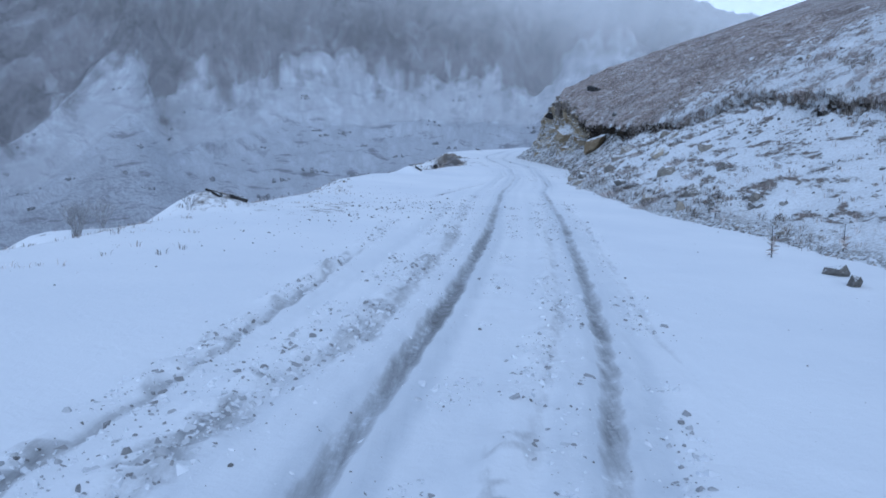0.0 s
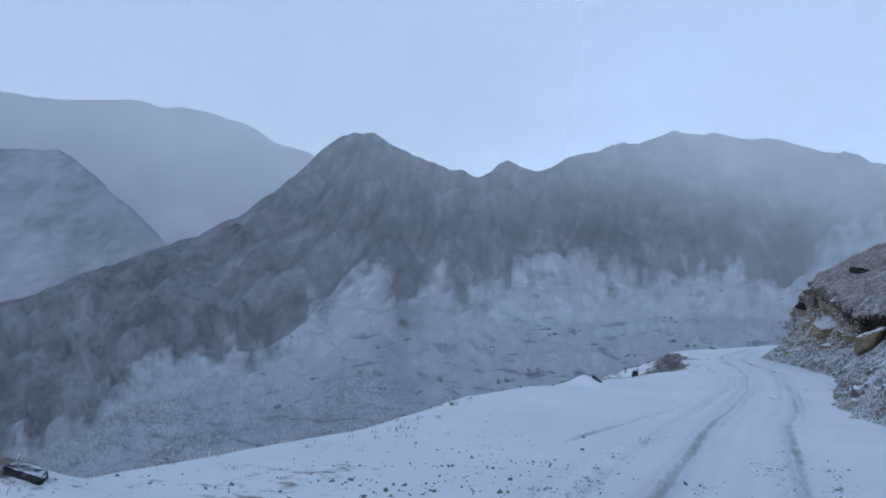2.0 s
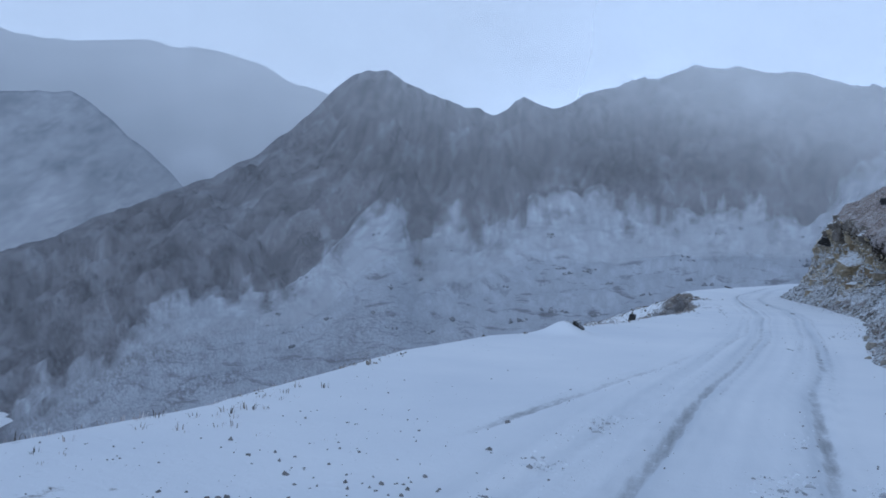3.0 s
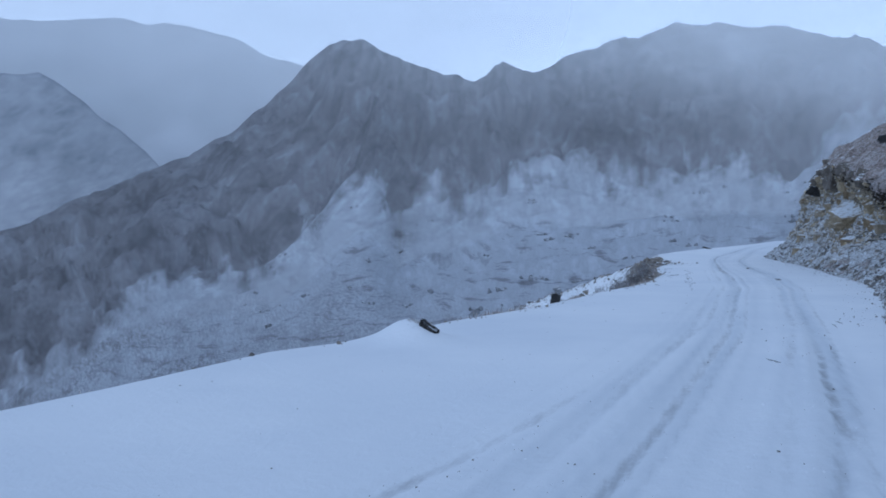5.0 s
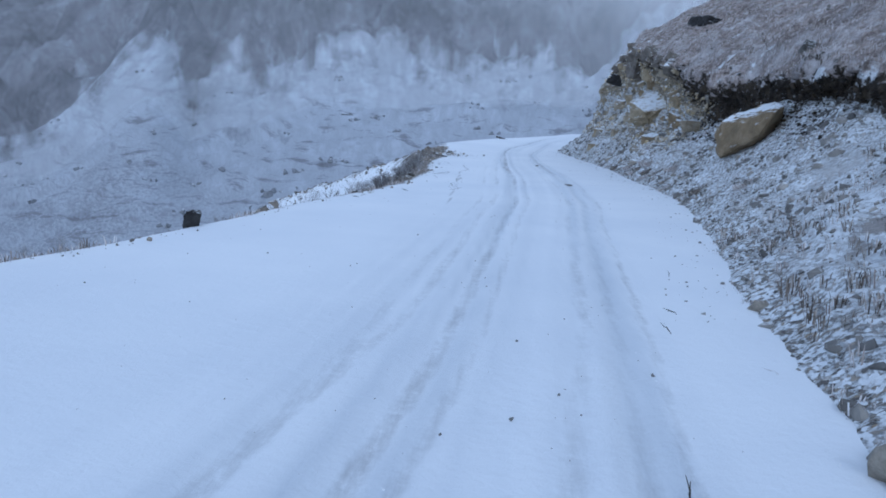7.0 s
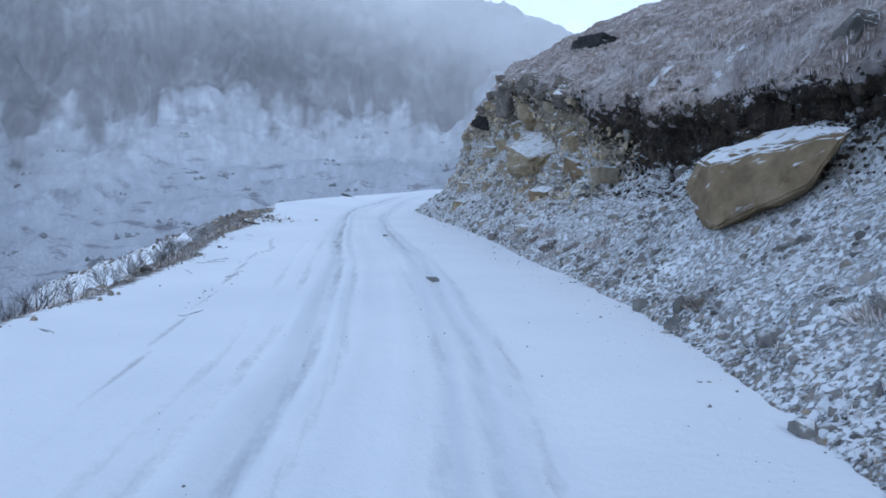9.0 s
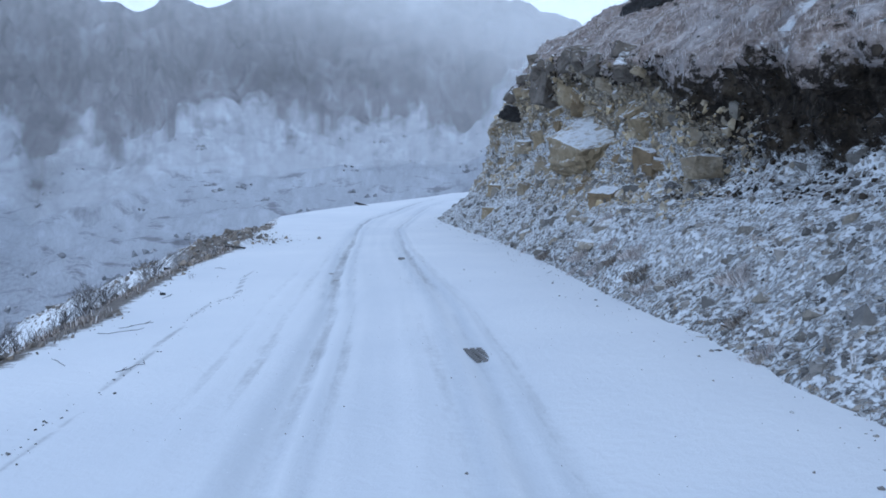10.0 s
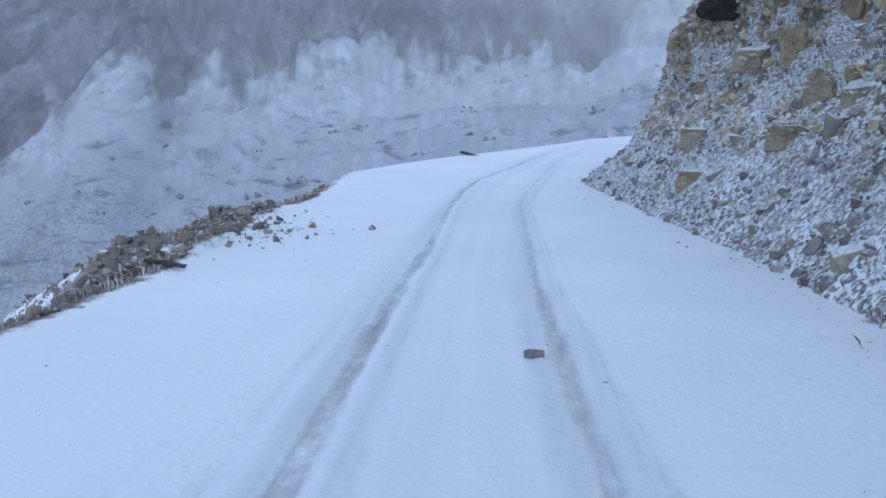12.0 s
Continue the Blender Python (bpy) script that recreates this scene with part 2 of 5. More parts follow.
def plain(name, lo, hi, scale=8.0, rough=0.8, spec=0.3, metal=0.0):
    m, n, l, b = material(name, rough, spec)
    l.new(ramp(n, l, tex_noise(n, l, scale, 6), [(0.3, lo), (0.7, hi)]), b.inputs["Base Color"])
    b.inputs["Metallic"].default_value = metal
    return m


def mountain_mat(name, dark, dark2, light, light2):
    """Rock and scree streaked down the fall line; arc and fall are the surface's own coordinates in metres."""
    m, n, l, b = material(name, 0.95, 0.05)
    pos = n.new("ShaderNodeCombineXYZ")
    l.new(attr(n, "arc"), pos.inputs[0])
    l.new(attr(n, "fall"), pos.inputs[1])

    def streaks(scale, sx, sy, detail=8, rough=0.68):
        mp = n.new("ShaderNodeMapping")
        mp.inputs["Scale"].default_value = (sx, sy, 1)
        l.new(pos.outputs[0], mp.inputs[0])
        t = n.new("ShaderNodeTexNoise")
        t.inputs["Scale"].default_value, t.inputs["Detail"].default_value, t.inputs["Roughness"].default_value = scale, detail, rough
        l.new(mp.outputs[0], t.inputs["Vector"])
        return t.outputs[0]
    run = streaks(0.22, 1.0, 0.45, 7, 0.65)
    broad = streaks(0.055, 1.0, 1.1, 10, 0.62)
    blot = streaks(0.16, 1.0, 1.2, 10, 0.68)
    fine = streaks(0.7, 1.0, 1.0, 6, 0.7)
    shelf = streaks(0.16, 0.3, 1.5, 8, 0.68)
    rock = ramp(n, l, broad, [(0.34, dark), (0.52, dark2), (0.80, light)])
    rock = mix(n, l, calc(n, l, "MULTIPLY", ramp(n, l, blot, [(0.46, grey(0)), (0.62, grey(1))]), 0.55), rock, dark)
    rock = mix(n, l, calc(n, l, "MULTIPLY", ramp(n, l, fine, [(0.50, grey(0)), (0.66, grey(1))]), 0.28), rock, light)
    scree = ramp(n, l, blot, [(0.32, light), (0.58, light2)])
    scree = mix(n, l, calc(n, l, "MULTIPLY", ramp(n, l, run, [(0.48, grey(0)), (0.62, grey(1))]), 0.45), scree, light)
    scree = mix(n, l, calc(n, l, "MULTIPLY", ramp(n, l, broad, [(0.46, grey(1)), (0.60, grey(0))]), 0.5), scree, light)
    scree = mix(n, l, calc(n, l, "MULTIPLY", ramp(n, l, fine, [(0.56, grey(0)), (0.68, grey(1))]), 0.2), scree, dark2)
    scree = mix(n, l, calc(n, l, "MULTIPLY", attr(n, "low"), 0.3), scree, light2)
    terrace = calc(n, l, "MULTIPLY", ramp(n, l, shelf, [(0.55, grey(0)), (0.63, grey(1))]), attr(n, "low"))
    scree = mix(n, l, calc(n, l, "MULTIPLY", terrace, 0.65), scree, dark2)
    scrub = calc(n, l, "MULTIPLY", ramp(n, l, calc(n, l, "ADD", calc(n, l, "MULTIPLY", fine, 0.5), calc(n, l, "MULTIPLY", blot, 0.5)), [(0.44, grey(0)), (0.56, grey(1))]), attr(n, "scrub"))
    scree = mix(n, l, calc(n, l, "MULTIPLY", scrub, 0.75), scree, dark2)
    s = calc(n, l, "ADD", calc(n, l, "MULTIPLY", attr(n, "snow"), 1.25), calc(n, l, "MULTIPLY", calc(n, l, "SUBTRACT", run, 0.5), 0.9))
    s = calc(n, l, "ADD", s, calc(n, l, "MULTIPLY", calc(n, l, "SUBTRACT", broad, 0.5), 1.1))
    s = calc(n, l, "ADD", s, calc(n, l, "MULTIPLY", calc(n, l, "SUBTRACT", blot, 0.5), 1.1))
    s = ramp(n, l, s, [(0.18, grey(0)), (0.52, grey(0.5)), (0.95, grey(1))])
    l.new(mix(n, l, s, rock, scree), b.inputs["Base Color"])
    bump(n, l, b, blot, 0.35, 3.0)
    return m


M_GROUND = snow_ground()
M_SCREE = scree_mat()
M_CUT = cut_mat()
M_BOULDER = dusted("ochre_boulder", (0.15, 0.115, 0.07), (0.38, 0.305, 0.20), 2.5, 0.62, 0.2, third=(0.27, 0.205, 0.125), bumps=(0.8, 0.06), snowscale=4.0, amp=0.75)
M_BLOCK = dusted("grey_brown_rock", (0.20, 0.17, 0.125), (0.52, 0.47, 0.38), 2.2, 0.56, 0.3, third=(0.36, 0.30, 0.21), bumps=(0.9, 0.07), amp=1.2)
M_OCHRE = dusted("pale_ochre_rock", (0.18, 0.145, 0.09), (0.50, 0.44, 0.33), 2.2, 0.60, 0.3, third=(0.36, 0.29, 0.185), bumps=(0.9, 0.06), amp=1.2)
M_STONE = dusted("broken_stone", (0.17, 0.155, 0.135), (0.38, 0.35, 0.30), 3.0, 0.58, 0.35, bumps=(0.6, 0.03), island="object")
M_CRAGS = dusted("ochre_stones", (0.22, 0.185, 0.13), (0.64, 0.59, 0.49), 3.0, 0.49, 0.35, third=(0.42, 0.355, 0.25), bumps=(0.7, 0.04), island="island")
M_STONES = dusted("broken_stones", (0.13, 0.125, 0.12), (0.34, 0.325, 0.30), 3.0, 0.76, 0.4, bumps=(0.6, 0.03), island="island")
M_RUBBLE = dusted("brown_rubble", (0.13, 0.115, 0.10), (0.33, 0.295, 0.25), 3.0, 0.82, 0.35, bumps=(0.6, 0.03), island="object")
M_RUBBLES = dusted("brown_rubble_bits", (0.13, 0.115, 0.10), (0.33, 0.295, 0.25), 3.0, 0.8, 0.35, bumps=(0.6, 0.03), island="island")
def grass_mat(name, lo, mid, hi):
    m, n, l, b = material(name, 0.9, 0.1)
    info = n.new("ShaderNodeNewGeometry")
    t = calc(n, l, "ADD", calc(n, l, "MULTIPLY", info.outputs["Random Per Island"], 0.5), calc(n, l, "MULTIPLY", tex_noise(n, l, 1.3, 6), 0.5))
    l.new(ramp(n, l, t, [(0.28, lo), (0.5, mid), (0.72, hi)]), b.inputs["Base Color"])
    return m


M_GRASS = grass_mat("frosted_dry_grass", (0.24, 0.20, 0.18), (0.50, 0.455, 0.43), (0.74, 0.72, 0.72))
M_SEDGE = grass_mat("dark_dead_grass", (0.07, 0.06, 0.052), (0.20, 0.17, 0.145), (0.42, 0.38, 0.34))
M_TWIG = plain("frosted_twigs", (0.16, 0.15, 0.15), (0.55, 0.56, 0.58), 14.0, 0.9, 0.1)
M_BRUSH = plain("dark_brush_twigs", (0.06, 0.055, 0.055), (0.26, 0.255, 0.26), 12.0, 0.9, 0.1)
M_DARK = plain("dark_wet_wood", (0.015, 0.014, 0.013), (0.06, 0.055, 0.05), 15.0, 0.6, 0.3)
M_MUD = plain("wet_mud", (0.09, 0.088, 0.085), (0.24, 0.235, 0.23), 25.0, 0.6, 0.3)
def dirty_snow():
    m, n, l, b = material("dirty_snow_clods", 0.75, 0.2)
    g = n.new("ShaderNodeNewGeometry")
    c = ramp(n, l, g.outputs["Random Per Island"], [(0.0, (0.78, 0.81, 0.85)), (0.5, (0.66, 0.69, 0.73)), (0.72, (0.40, 0.41, 0.425)), (1.0, (0.17, 0.165, 0.16))])
    l.new(mix(n, l, calc(n, l, "MULTIPLY", tex_noise(n, l, 40, 5), 0.4), c, (0.48, 0.50, 0.53)), b.inputs["Base Color"])
    return m


M_CLOD = dirty_snow()
M_SLUSH = plain("grey_frozen_slush", (0.24, 0.235, 0.23), (0.46, 0.46, 0.46), 25.0, 0.6, 0.3)
M_SLATE = dusted("dark_wet_stone", (0.015, 0.015, 0.016), (0.07, 0.068, 0.068), 6.0, 0.8, 0.3, bumps=(0.8, 0.03), snowscale=9.0)
M_SOIL = dusted("dark_soil", (0.015, 0.013, 0.011), (0.085, 0.068, 0.052), 5.0, 0.85, 0.3, bumps=(0.8, 0.03), island="island")
M_FARBUSH = dusted("frosted_bushes", (0.22, 0.23, 0.25), (0.38, 0.395, 0.42), 0.8, 0.75, 0.5, bumps=(0.8, 0.3), snowscale=1.0)
M_WEATHERED = dusted("dark_weathered_rock", (0.09, 0.08, 0.07), (0.28, 0.25, 0.215), 3.0, 0.7, 0.3, bumps=(0.9, 0.05))
M_ROOFSNOW = plain("fresh_snow", (0.76, 0.79, 0.83), (0.84, 0.86, 0.88), 4.0, 0.7, 0.2)
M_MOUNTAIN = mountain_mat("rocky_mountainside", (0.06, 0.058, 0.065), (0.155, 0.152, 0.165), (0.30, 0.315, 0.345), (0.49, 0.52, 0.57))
# haze is put into these colours: rock paler and bluer than the near side
M_FAR = mountain_mat("haze_toned_mountainside", (0.20, 0.22, 0.25), (0.27, 0.29, 0.32), (0.34, 0.36, 0.40), (0.44, 0.46, 0.50))


# ---- mesh helpers ----
def grid_mesh(name, V, mat, attrs=None, smooth=True):
    """V: (rows, columns, 3) lattice of points."""
    a, b = V.shape[:2]
    i = np.arange(a * b).reshape(a, b)
    F = np.stack([i[:-1, :-1], i[:-1, 1:], i[1:, 1:], i[1:, :-1]], -1).reshape(-1, 4)
    me = bpy.data.meshes.new(name)
    me.from_pydata(V.reshape(-1, 3).tolist(), [], F.tolist())
    for k, v in (attrs or {}).items():
        at = me.attributes.new(k, "FLOAT", "POINT")
        at.data.foreach_set("value", v.reshape(-1).astype(np.float32))
    if smooth:
        me.polygons.foreach_set("use_smooth", [True] * len(me.polygons))
    me.materials.append(mat)
    me.update()
    return me


def soup(name, V, F, mat):
    me = bpy.data.meshes.new(name)
    me.from_pydata(V.tolist(), [], F.tolist())
    me.materials.append(mat)
    me.update()
    return me


def part(name, bm, mat, parent, label=""):
    me = bpy.data.meshes.new(name)
    bm.to_mesh(me)
    bm.free()
    me.materials.append(mat)
    ob = new(name, me)
    ob.parent = parent
    return tagged(ob, label=label)


def piece(name, me, parent, m):
    ob = new(name, me)
    ob.parent = parent
    ob.matrix_basis = m
    return ob


rng = np.random.default_rng(7)


def lerp(table):
    t = np.array(table, float)
    return lambda q: np.interp(q, t[:, 0], t[:, 1])


def smooth01(q):
    q = np.clip(q, 0, 1)
    return q * q * (3 - 2 * q)


def value_noise(x, y, scale, seed=0, octaves=4, gain=0.5):
    """Cheap smooth noise for arrays, about -1 to 1."""
    out, amp, tot = np.zeros(np.broadcast(x, y).shape), 1.0, 0.0
    x, y = np.asarray(x, float) / scale, np.asarray(y, float) / scale
    for o in range(octaves):
        xi, yi = np.floor(x).astype(np.int64), np.floor(y).astype(np.int64)
        fx, fy = x - xi, y - yi
        fx, fy = fx * fx * (3 - 2 * fx), fy * fy * (3 - 2 * fy)

        def h(i, j):
            k = (i * 374761393 + j * 668265263 + (seed + o) * 974634777) & 0xFFFFFFFF
            k = ((k ^ (k >> 13)) * 1274126177) & 0xFFFFFFFF
            return ((k ^ (k >> 16)) & 0xFFFF) / 32767.5 - 1
        v = (h(xi, yi) * (1 - fx) + h(xi + 1, yi) * fx) * (1 - fy) + (h(xi, yi + 1) * (1 - fx) + h(xi + 1, yi + 1) * fx) * fy
        out, tot, amp = out + amp * v, tot + amp, amp * gain
        x, y = x * 2.03, y * 2.03
    return out / tot


# ---- the plan: road edges, heights and wheel tracks ----
EDGE = lerp([(-40, -6.5), (0, -5.3), (8, -4.9), (10.4, -4.5), (15.5, -3.9), (20.5, -3.2), (26.8, -3.7), (30.6, -3.2), (32.3, -2.4), (35, -1.9), (38, -1.07), (41, -0.55),
             (44.4, -0.1), (46.5, 0.4), (49, 0.73), (53.5, 0.85), (55.4, 0.6), (59.5, 0.25), (63.5, 0.4), (70, 0.1), (75, -0.2), (79, -0.5), (82, 0.7), (86, 3.1), (90, 5.8),
             (94, 8.5), (98, 14), (104, 30), (120, 80)])
FOOT = lerp([(-40, 7), (0, 6.2), (9.8, 5.9), (15.4, 5.5), (17, 5.0), (19.7, 4.6), (28.7, 4.25), (30, 4.3), (34.5, 5.0), (38.2, 5.5), (41, 6.1), (43, 6.35), (45.5, 6.75), (48, 7.0),
             (52, 7.15), (56.5, 7.15), (61, 7.2), (65, 7.1), (69, 6.75), (73, 6.4), (76.3, 6.1), (78, 6.6), (80, 8.2), (84, 13), (90, 25), (100, 55), (120, 120)])
RISE = lerp([(-40, 0), (66, 0), (75, 0.1), (82, 0.38), (86, 0.58), (92, 0.9), (95, 1.15), (110, 2.2), (130, 3.0)])
TRACKS = [  # line (y, x), half width, depth, wear, first and last y
    (lerp([(-5, -1.4), (3.2, -0.54), (4.8, -0.31), (7, 0), (12.2, 0.59), (23.8, 1.55), (28.2, 2.12), (31, 2.45), (34.3, 2.8), (46, 3.45), (53.7, 3.47), (57, 3.28), (62.4, 3.14),
           (70, 3.08), (74, 3.1), (77, 3.4), (80, 4.2), (86, 5.6), (90, 7), (94, 9.5)]), 0.09, 0.050, 1.0, -5, 93),
    (lerp([(-5, -0.3), (3.6, 0.89), (5.2, 1.18), (8.2, 1.56), (14.7, 2.24), (25, 3.05), (28.8, 3.6), (32.7, 3.98), (42, 4.6), (46, 4.92), (54, 5), (57, 4.82), (63.2, 4.53), (71, 4.5),
           (74, 4.7), (79, 5.4), (84, 6.3), (88, 7.6), (93, 11)]), 0.08, 0.045, 0.75, -5, 92),
    (lerp([(-5, -2.6), (3, -1.27), (4.5, -0.98), (5.6, -0.63), (11.3, 0.04), (19, 0.42), (22, 0.75), (26, 1.25), (28, 1.5)]), 0.13, 0.025, 0.36, -5, 27),
    (lerp([(-5, -2.4), (3.1, -1.8), (4.7, -1.59), (7.1, -1.37), (14, -0.9)]), 0.045, 0.03, 0.62, -5, 12),
    (lerp([(-5, -0.4), (3.6, 0.47), (6.8, 1.05), (11.3, 1.54), (20, 2.3)]), 0.07, 0.025, 0.3, -5, 18),
    (lerp([(6, 1.75), (14, 2.6), (25, 3.5)]), 0.06, 0.02, 0.3, 6, 21),
    (lerp([(20, -0.6), (26, 0.6), (27.5, 0.93), (28.6, 1.12), (30.3, 1.47), (36, 2.5)]), 0.10, 0.035, 0.95, 22, 31.5),
    (lerp([(26, 1.2), (36, 2.5), (47, 3.02), (58, 2.86), (66, 2.75)]), 0.09, 0.02, 0.23, 27, 66),
    (lerp([(26, 2.9), (36, 3.95), (47, 4.6), (58, 4.5), (66, 4.2)]), 0.10, 0.02, 0.20, 27, 66),
    (lerp([(24, 1.8), (34.3, 3.05), (46, 3.72), (53.7, 3.75), (62.4, 3.4), (70, 3.3), (78, 3.8)]), 0.06, 0.015, 0.22, 24, 76),
    (lerp([(24, 3.25), (34, 4.3), (46, 5.18), (54, 5.27), (63, 4.78), (71, 4.7), (78, 5.4)]), 0.06, 0.015, 0.24, 26, 76),
    (lerp([(22, 0.9), (34.3, 2.2), (46, 2.7), (57, 2.5), (66, 2.4)]), 0.08, 0.012, 0.2, 24, 62),
    (lerp([(44, 2.1), (48.7, 1.97), (51, 1.88), (54.4, 1.78), (55.2, 1.98), (57.6, 1.66), (63, 1.5)]), 0.035, 0.008, 0.42, 46, 61),
    (lerp([(29, 3.60), (31, 3.80), (32.1, 3.92), (33.6, 4.06), (35, 4.16)]), 0.035, 0.03, 0.62, 29.5, 34.5),
]


def valley(x, y):
    """Height of the valley floor and its far side, by bearing and distance."""
    dx, dy = x - 2.0, y - 20.0
    r, az = np.hypot(dx, dy), np.degrees(np.arctan2(dx, dy))
    low = np.interp(az, [-120, -75, -50, -30, -15, 0, 12, 25, 60], [-70, -62, -52, -30, -16, -9, -4, 0, 6])
    return r, az, low


def ground_height(x, y):
    e, f, z0 = EDGE(y), FOOT(y), RISE(y)
    d = e - x
    z = z0 + 0.02 * value_noise(x, y, 2.5, 3, 4) + 0.04 * value_noise(x, y, 7.0, 4, 3)
    # banked heap of rubble along the outer edge, and small snow mounds
    for mx, my, h, sx, sy in ((-4.75, 14.1, 0.42, 0.9, 0.6), (-6.9, 12.0, 0.5, 1.0, 0.8), (-1.85, 32.2, 0.34, 0.5, 0.5), (-6.8, 17.5, 0.4, 1.5, 1.2), (-1.3, 67.8, 0.55, 1.3, 2.0), (-1.0, 64.8, 0.35, 0.9, 1.2)):
        z = z + h * np.exp(-((x - mx) / sx) ** 2 - ((y - my) / sy) ** 2)
    berm = smooth01((y - 49) / 6) * smooth01((77 - y) / 6)
    z = z + berm * 0.06 * np.exp(-((d - 0.8) / 0.6) ** 2) * np.maximum(0.7 + 1.3 * value_noise(x, y, 2.2, 9, 3), 0)
    # outer bank falling to the valley
    k = np.maximum(d - 0.05, 0)
    ease = np.interp(y, [14, 27], [2.5, 0.7])
    r, az, low = valley(x, y)
    drop = 0.75 * k * k / (k + ease) * (1 + 0.15 * value_noise(x, y, 9, 5, 4)) - smooth01(k / 2) * 0.12 * value_noise(x, y, 1.4, 15, 3)
    z = np.where(d > 0.05, np.maximum(z - drop, low - 4), z)
    z = np.where(x > f + 1.5, z - np.minimum(x - f - 1.5, 3) * 0.5, z)
    wear = np.zeros_like(z)
    for which, (line, w, depth, wr, y0, y1) in enumerate(TRACKS):
        o = x - line(y) - 0.04 * value_noise(y, 0 * y, 3.0, 21, 2)
        fade = smooth01((y - y0) / 3 + 1) * smooth01((y1 - y) / 4)
        w = w * (1 + 0.25 * smooth01((y - 20) / 14))
        g = np.exp(-(o / w) ** 4)
        rough = 1 + 0.5 * value_noise(x, y, 0.35, 31, 3)
        depth = depth * np.interp(y, [14, 28], [1.0, 0.5])
        z = z - fade * depth * g * rough
        z = z + fade * depth * 0.45 * np.exp(-((np.abs(o) - 1.7 * w) / (0.6 * w)) ** 2) * (1 + 0.8 * value_noise(x, y, 0.3, 33, 3))
        early = np.interp(y, [0, 10, 16, 22, 27, 34, 52, 57, 61, 66, 95], [1.0, 0.9, 0.7, 0.45, 0.33, 0.24, 0.22, 0.42, 0.55, 0.34, 0.30])
        early = np.full_like(y, 0.9) if which > 6 else early
        late = smooth01((y - 18) / 12)
        patch = np.clip(0.65 + 0.13 * late + (0.7 - 0.3 * late) * value_noise(x * 0.5, y, 2.2, 41, 4), 0, 1)
        wear = np.maximum(wear, fade * wr * early * patch * np.exp(-((o - 0.15 * w * late) / (w * (0.92 - 0.1 * late + 0.25 * value_noise(x, y, 0.5, 43, 3)))) ** 4))
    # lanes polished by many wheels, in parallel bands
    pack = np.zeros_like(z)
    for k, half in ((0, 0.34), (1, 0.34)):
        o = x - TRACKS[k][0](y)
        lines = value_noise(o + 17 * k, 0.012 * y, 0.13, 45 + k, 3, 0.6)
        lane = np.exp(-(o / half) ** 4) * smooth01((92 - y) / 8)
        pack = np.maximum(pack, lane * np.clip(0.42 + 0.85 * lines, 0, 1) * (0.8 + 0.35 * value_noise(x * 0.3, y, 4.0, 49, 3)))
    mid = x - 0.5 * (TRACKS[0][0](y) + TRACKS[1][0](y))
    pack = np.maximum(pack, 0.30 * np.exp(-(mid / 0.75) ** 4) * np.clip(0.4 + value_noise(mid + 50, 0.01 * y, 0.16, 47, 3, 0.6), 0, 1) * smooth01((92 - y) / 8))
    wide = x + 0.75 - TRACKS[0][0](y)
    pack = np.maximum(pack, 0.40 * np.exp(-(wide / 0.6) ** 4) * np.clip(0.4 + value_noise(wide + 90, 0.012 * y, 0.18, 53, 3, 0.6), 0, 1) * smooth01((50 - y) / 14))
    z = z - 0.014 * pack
    # churned snow between the near tracks
    churn = np.exp(-((x - 0.35 - 0.1 * y) / 1.9) ** 2) * smooth01((26 - y) / 16)
    z = z + churn * 0.05 * np.maximum(value_noise(x, y, 0.4, 51, 3) - 0.1, 0)
    ridge = 1.2 * np.exp(-((x - TRACKS[2][0](y) + 0.05) / 0.17) ** 2) * smooth01((17 - y) / 8)
    ridge = ridge + 0.8 * np.exp(-((x - TRACKS[3][0](y) + 0.1) / 0.13) ** 2) * smooth01((13 - y) / 5)
    ridge = ridge + 0.7 * np.exp(-((x - TRACKS[4][0](y) + 0.1) / 0.16) ** 2) * smooth01((15 - y) / 8)
    clump = value_noise(x, y, 0.2, 57, 3, 0.6)
    z = z + ridge * (0.02 + 0.20 * np.maximum(clump, 0))
    wear = np.maximum(wear, np.minimum(ridge, 1) * 0.42 * smooth01((value_noise(x, y, 0.22, 59, 4, 0.66) - 0.16) / 0.2))
    # spoil tipped outwards over the edge
    along = np.clip(((x + 0.3) * -11.2 + (y - 65) * 14) / (11.2 ** 2 + 14 ** 2), 0, 1)
    off = np.hypot(x + 0.3 + 11.2 * along, y - 65 - 14 * along)
    spoil = np.exp(-(off / (1.2 + 1.8 * along)) ** 2) * (d > 0)
    target = 0.25 - 4.3 * along + 0.25 * value_noise(x, y, 1.3, 63, 4)
    z = np.where(d > 0, np.maximum(z, z * (1 - spoil) + target * spoil), z)
    bare = smooth01((d + 0.45) / 0.75) * (0.42 + 0.16 * smooth01((y - 40) / 6) * np.exp(-(np.maximum(d - 0.4, 0) / 1.6) ** 2)) + smooth01((d - 0.8) / 1.5) * 0.10 + (0.16 + 0.20 * berm) * smooth01((y - 34) / 6) * np.exp(-((d - 0.8) / 0.9) ** 2)
    bare = np.maximum(bare, 0.74 * spoil) + 0.34 * smooth01((x - f + 0.7) / 0.8)
    bare = bare * np.interp(y, [0, 20, 30, 57, 62, 72], [0.8, 0.9, 1.0, 1.0, 0.95, 0.75])
    bare = np.maximum(bare, (0.46 + 0.12 * value_noise(x, y, 1.2, 141, 3)) * np.exp(-((y - 15.5) / 5) ** 2) * smooth01((0.2 - x) / 2.5))
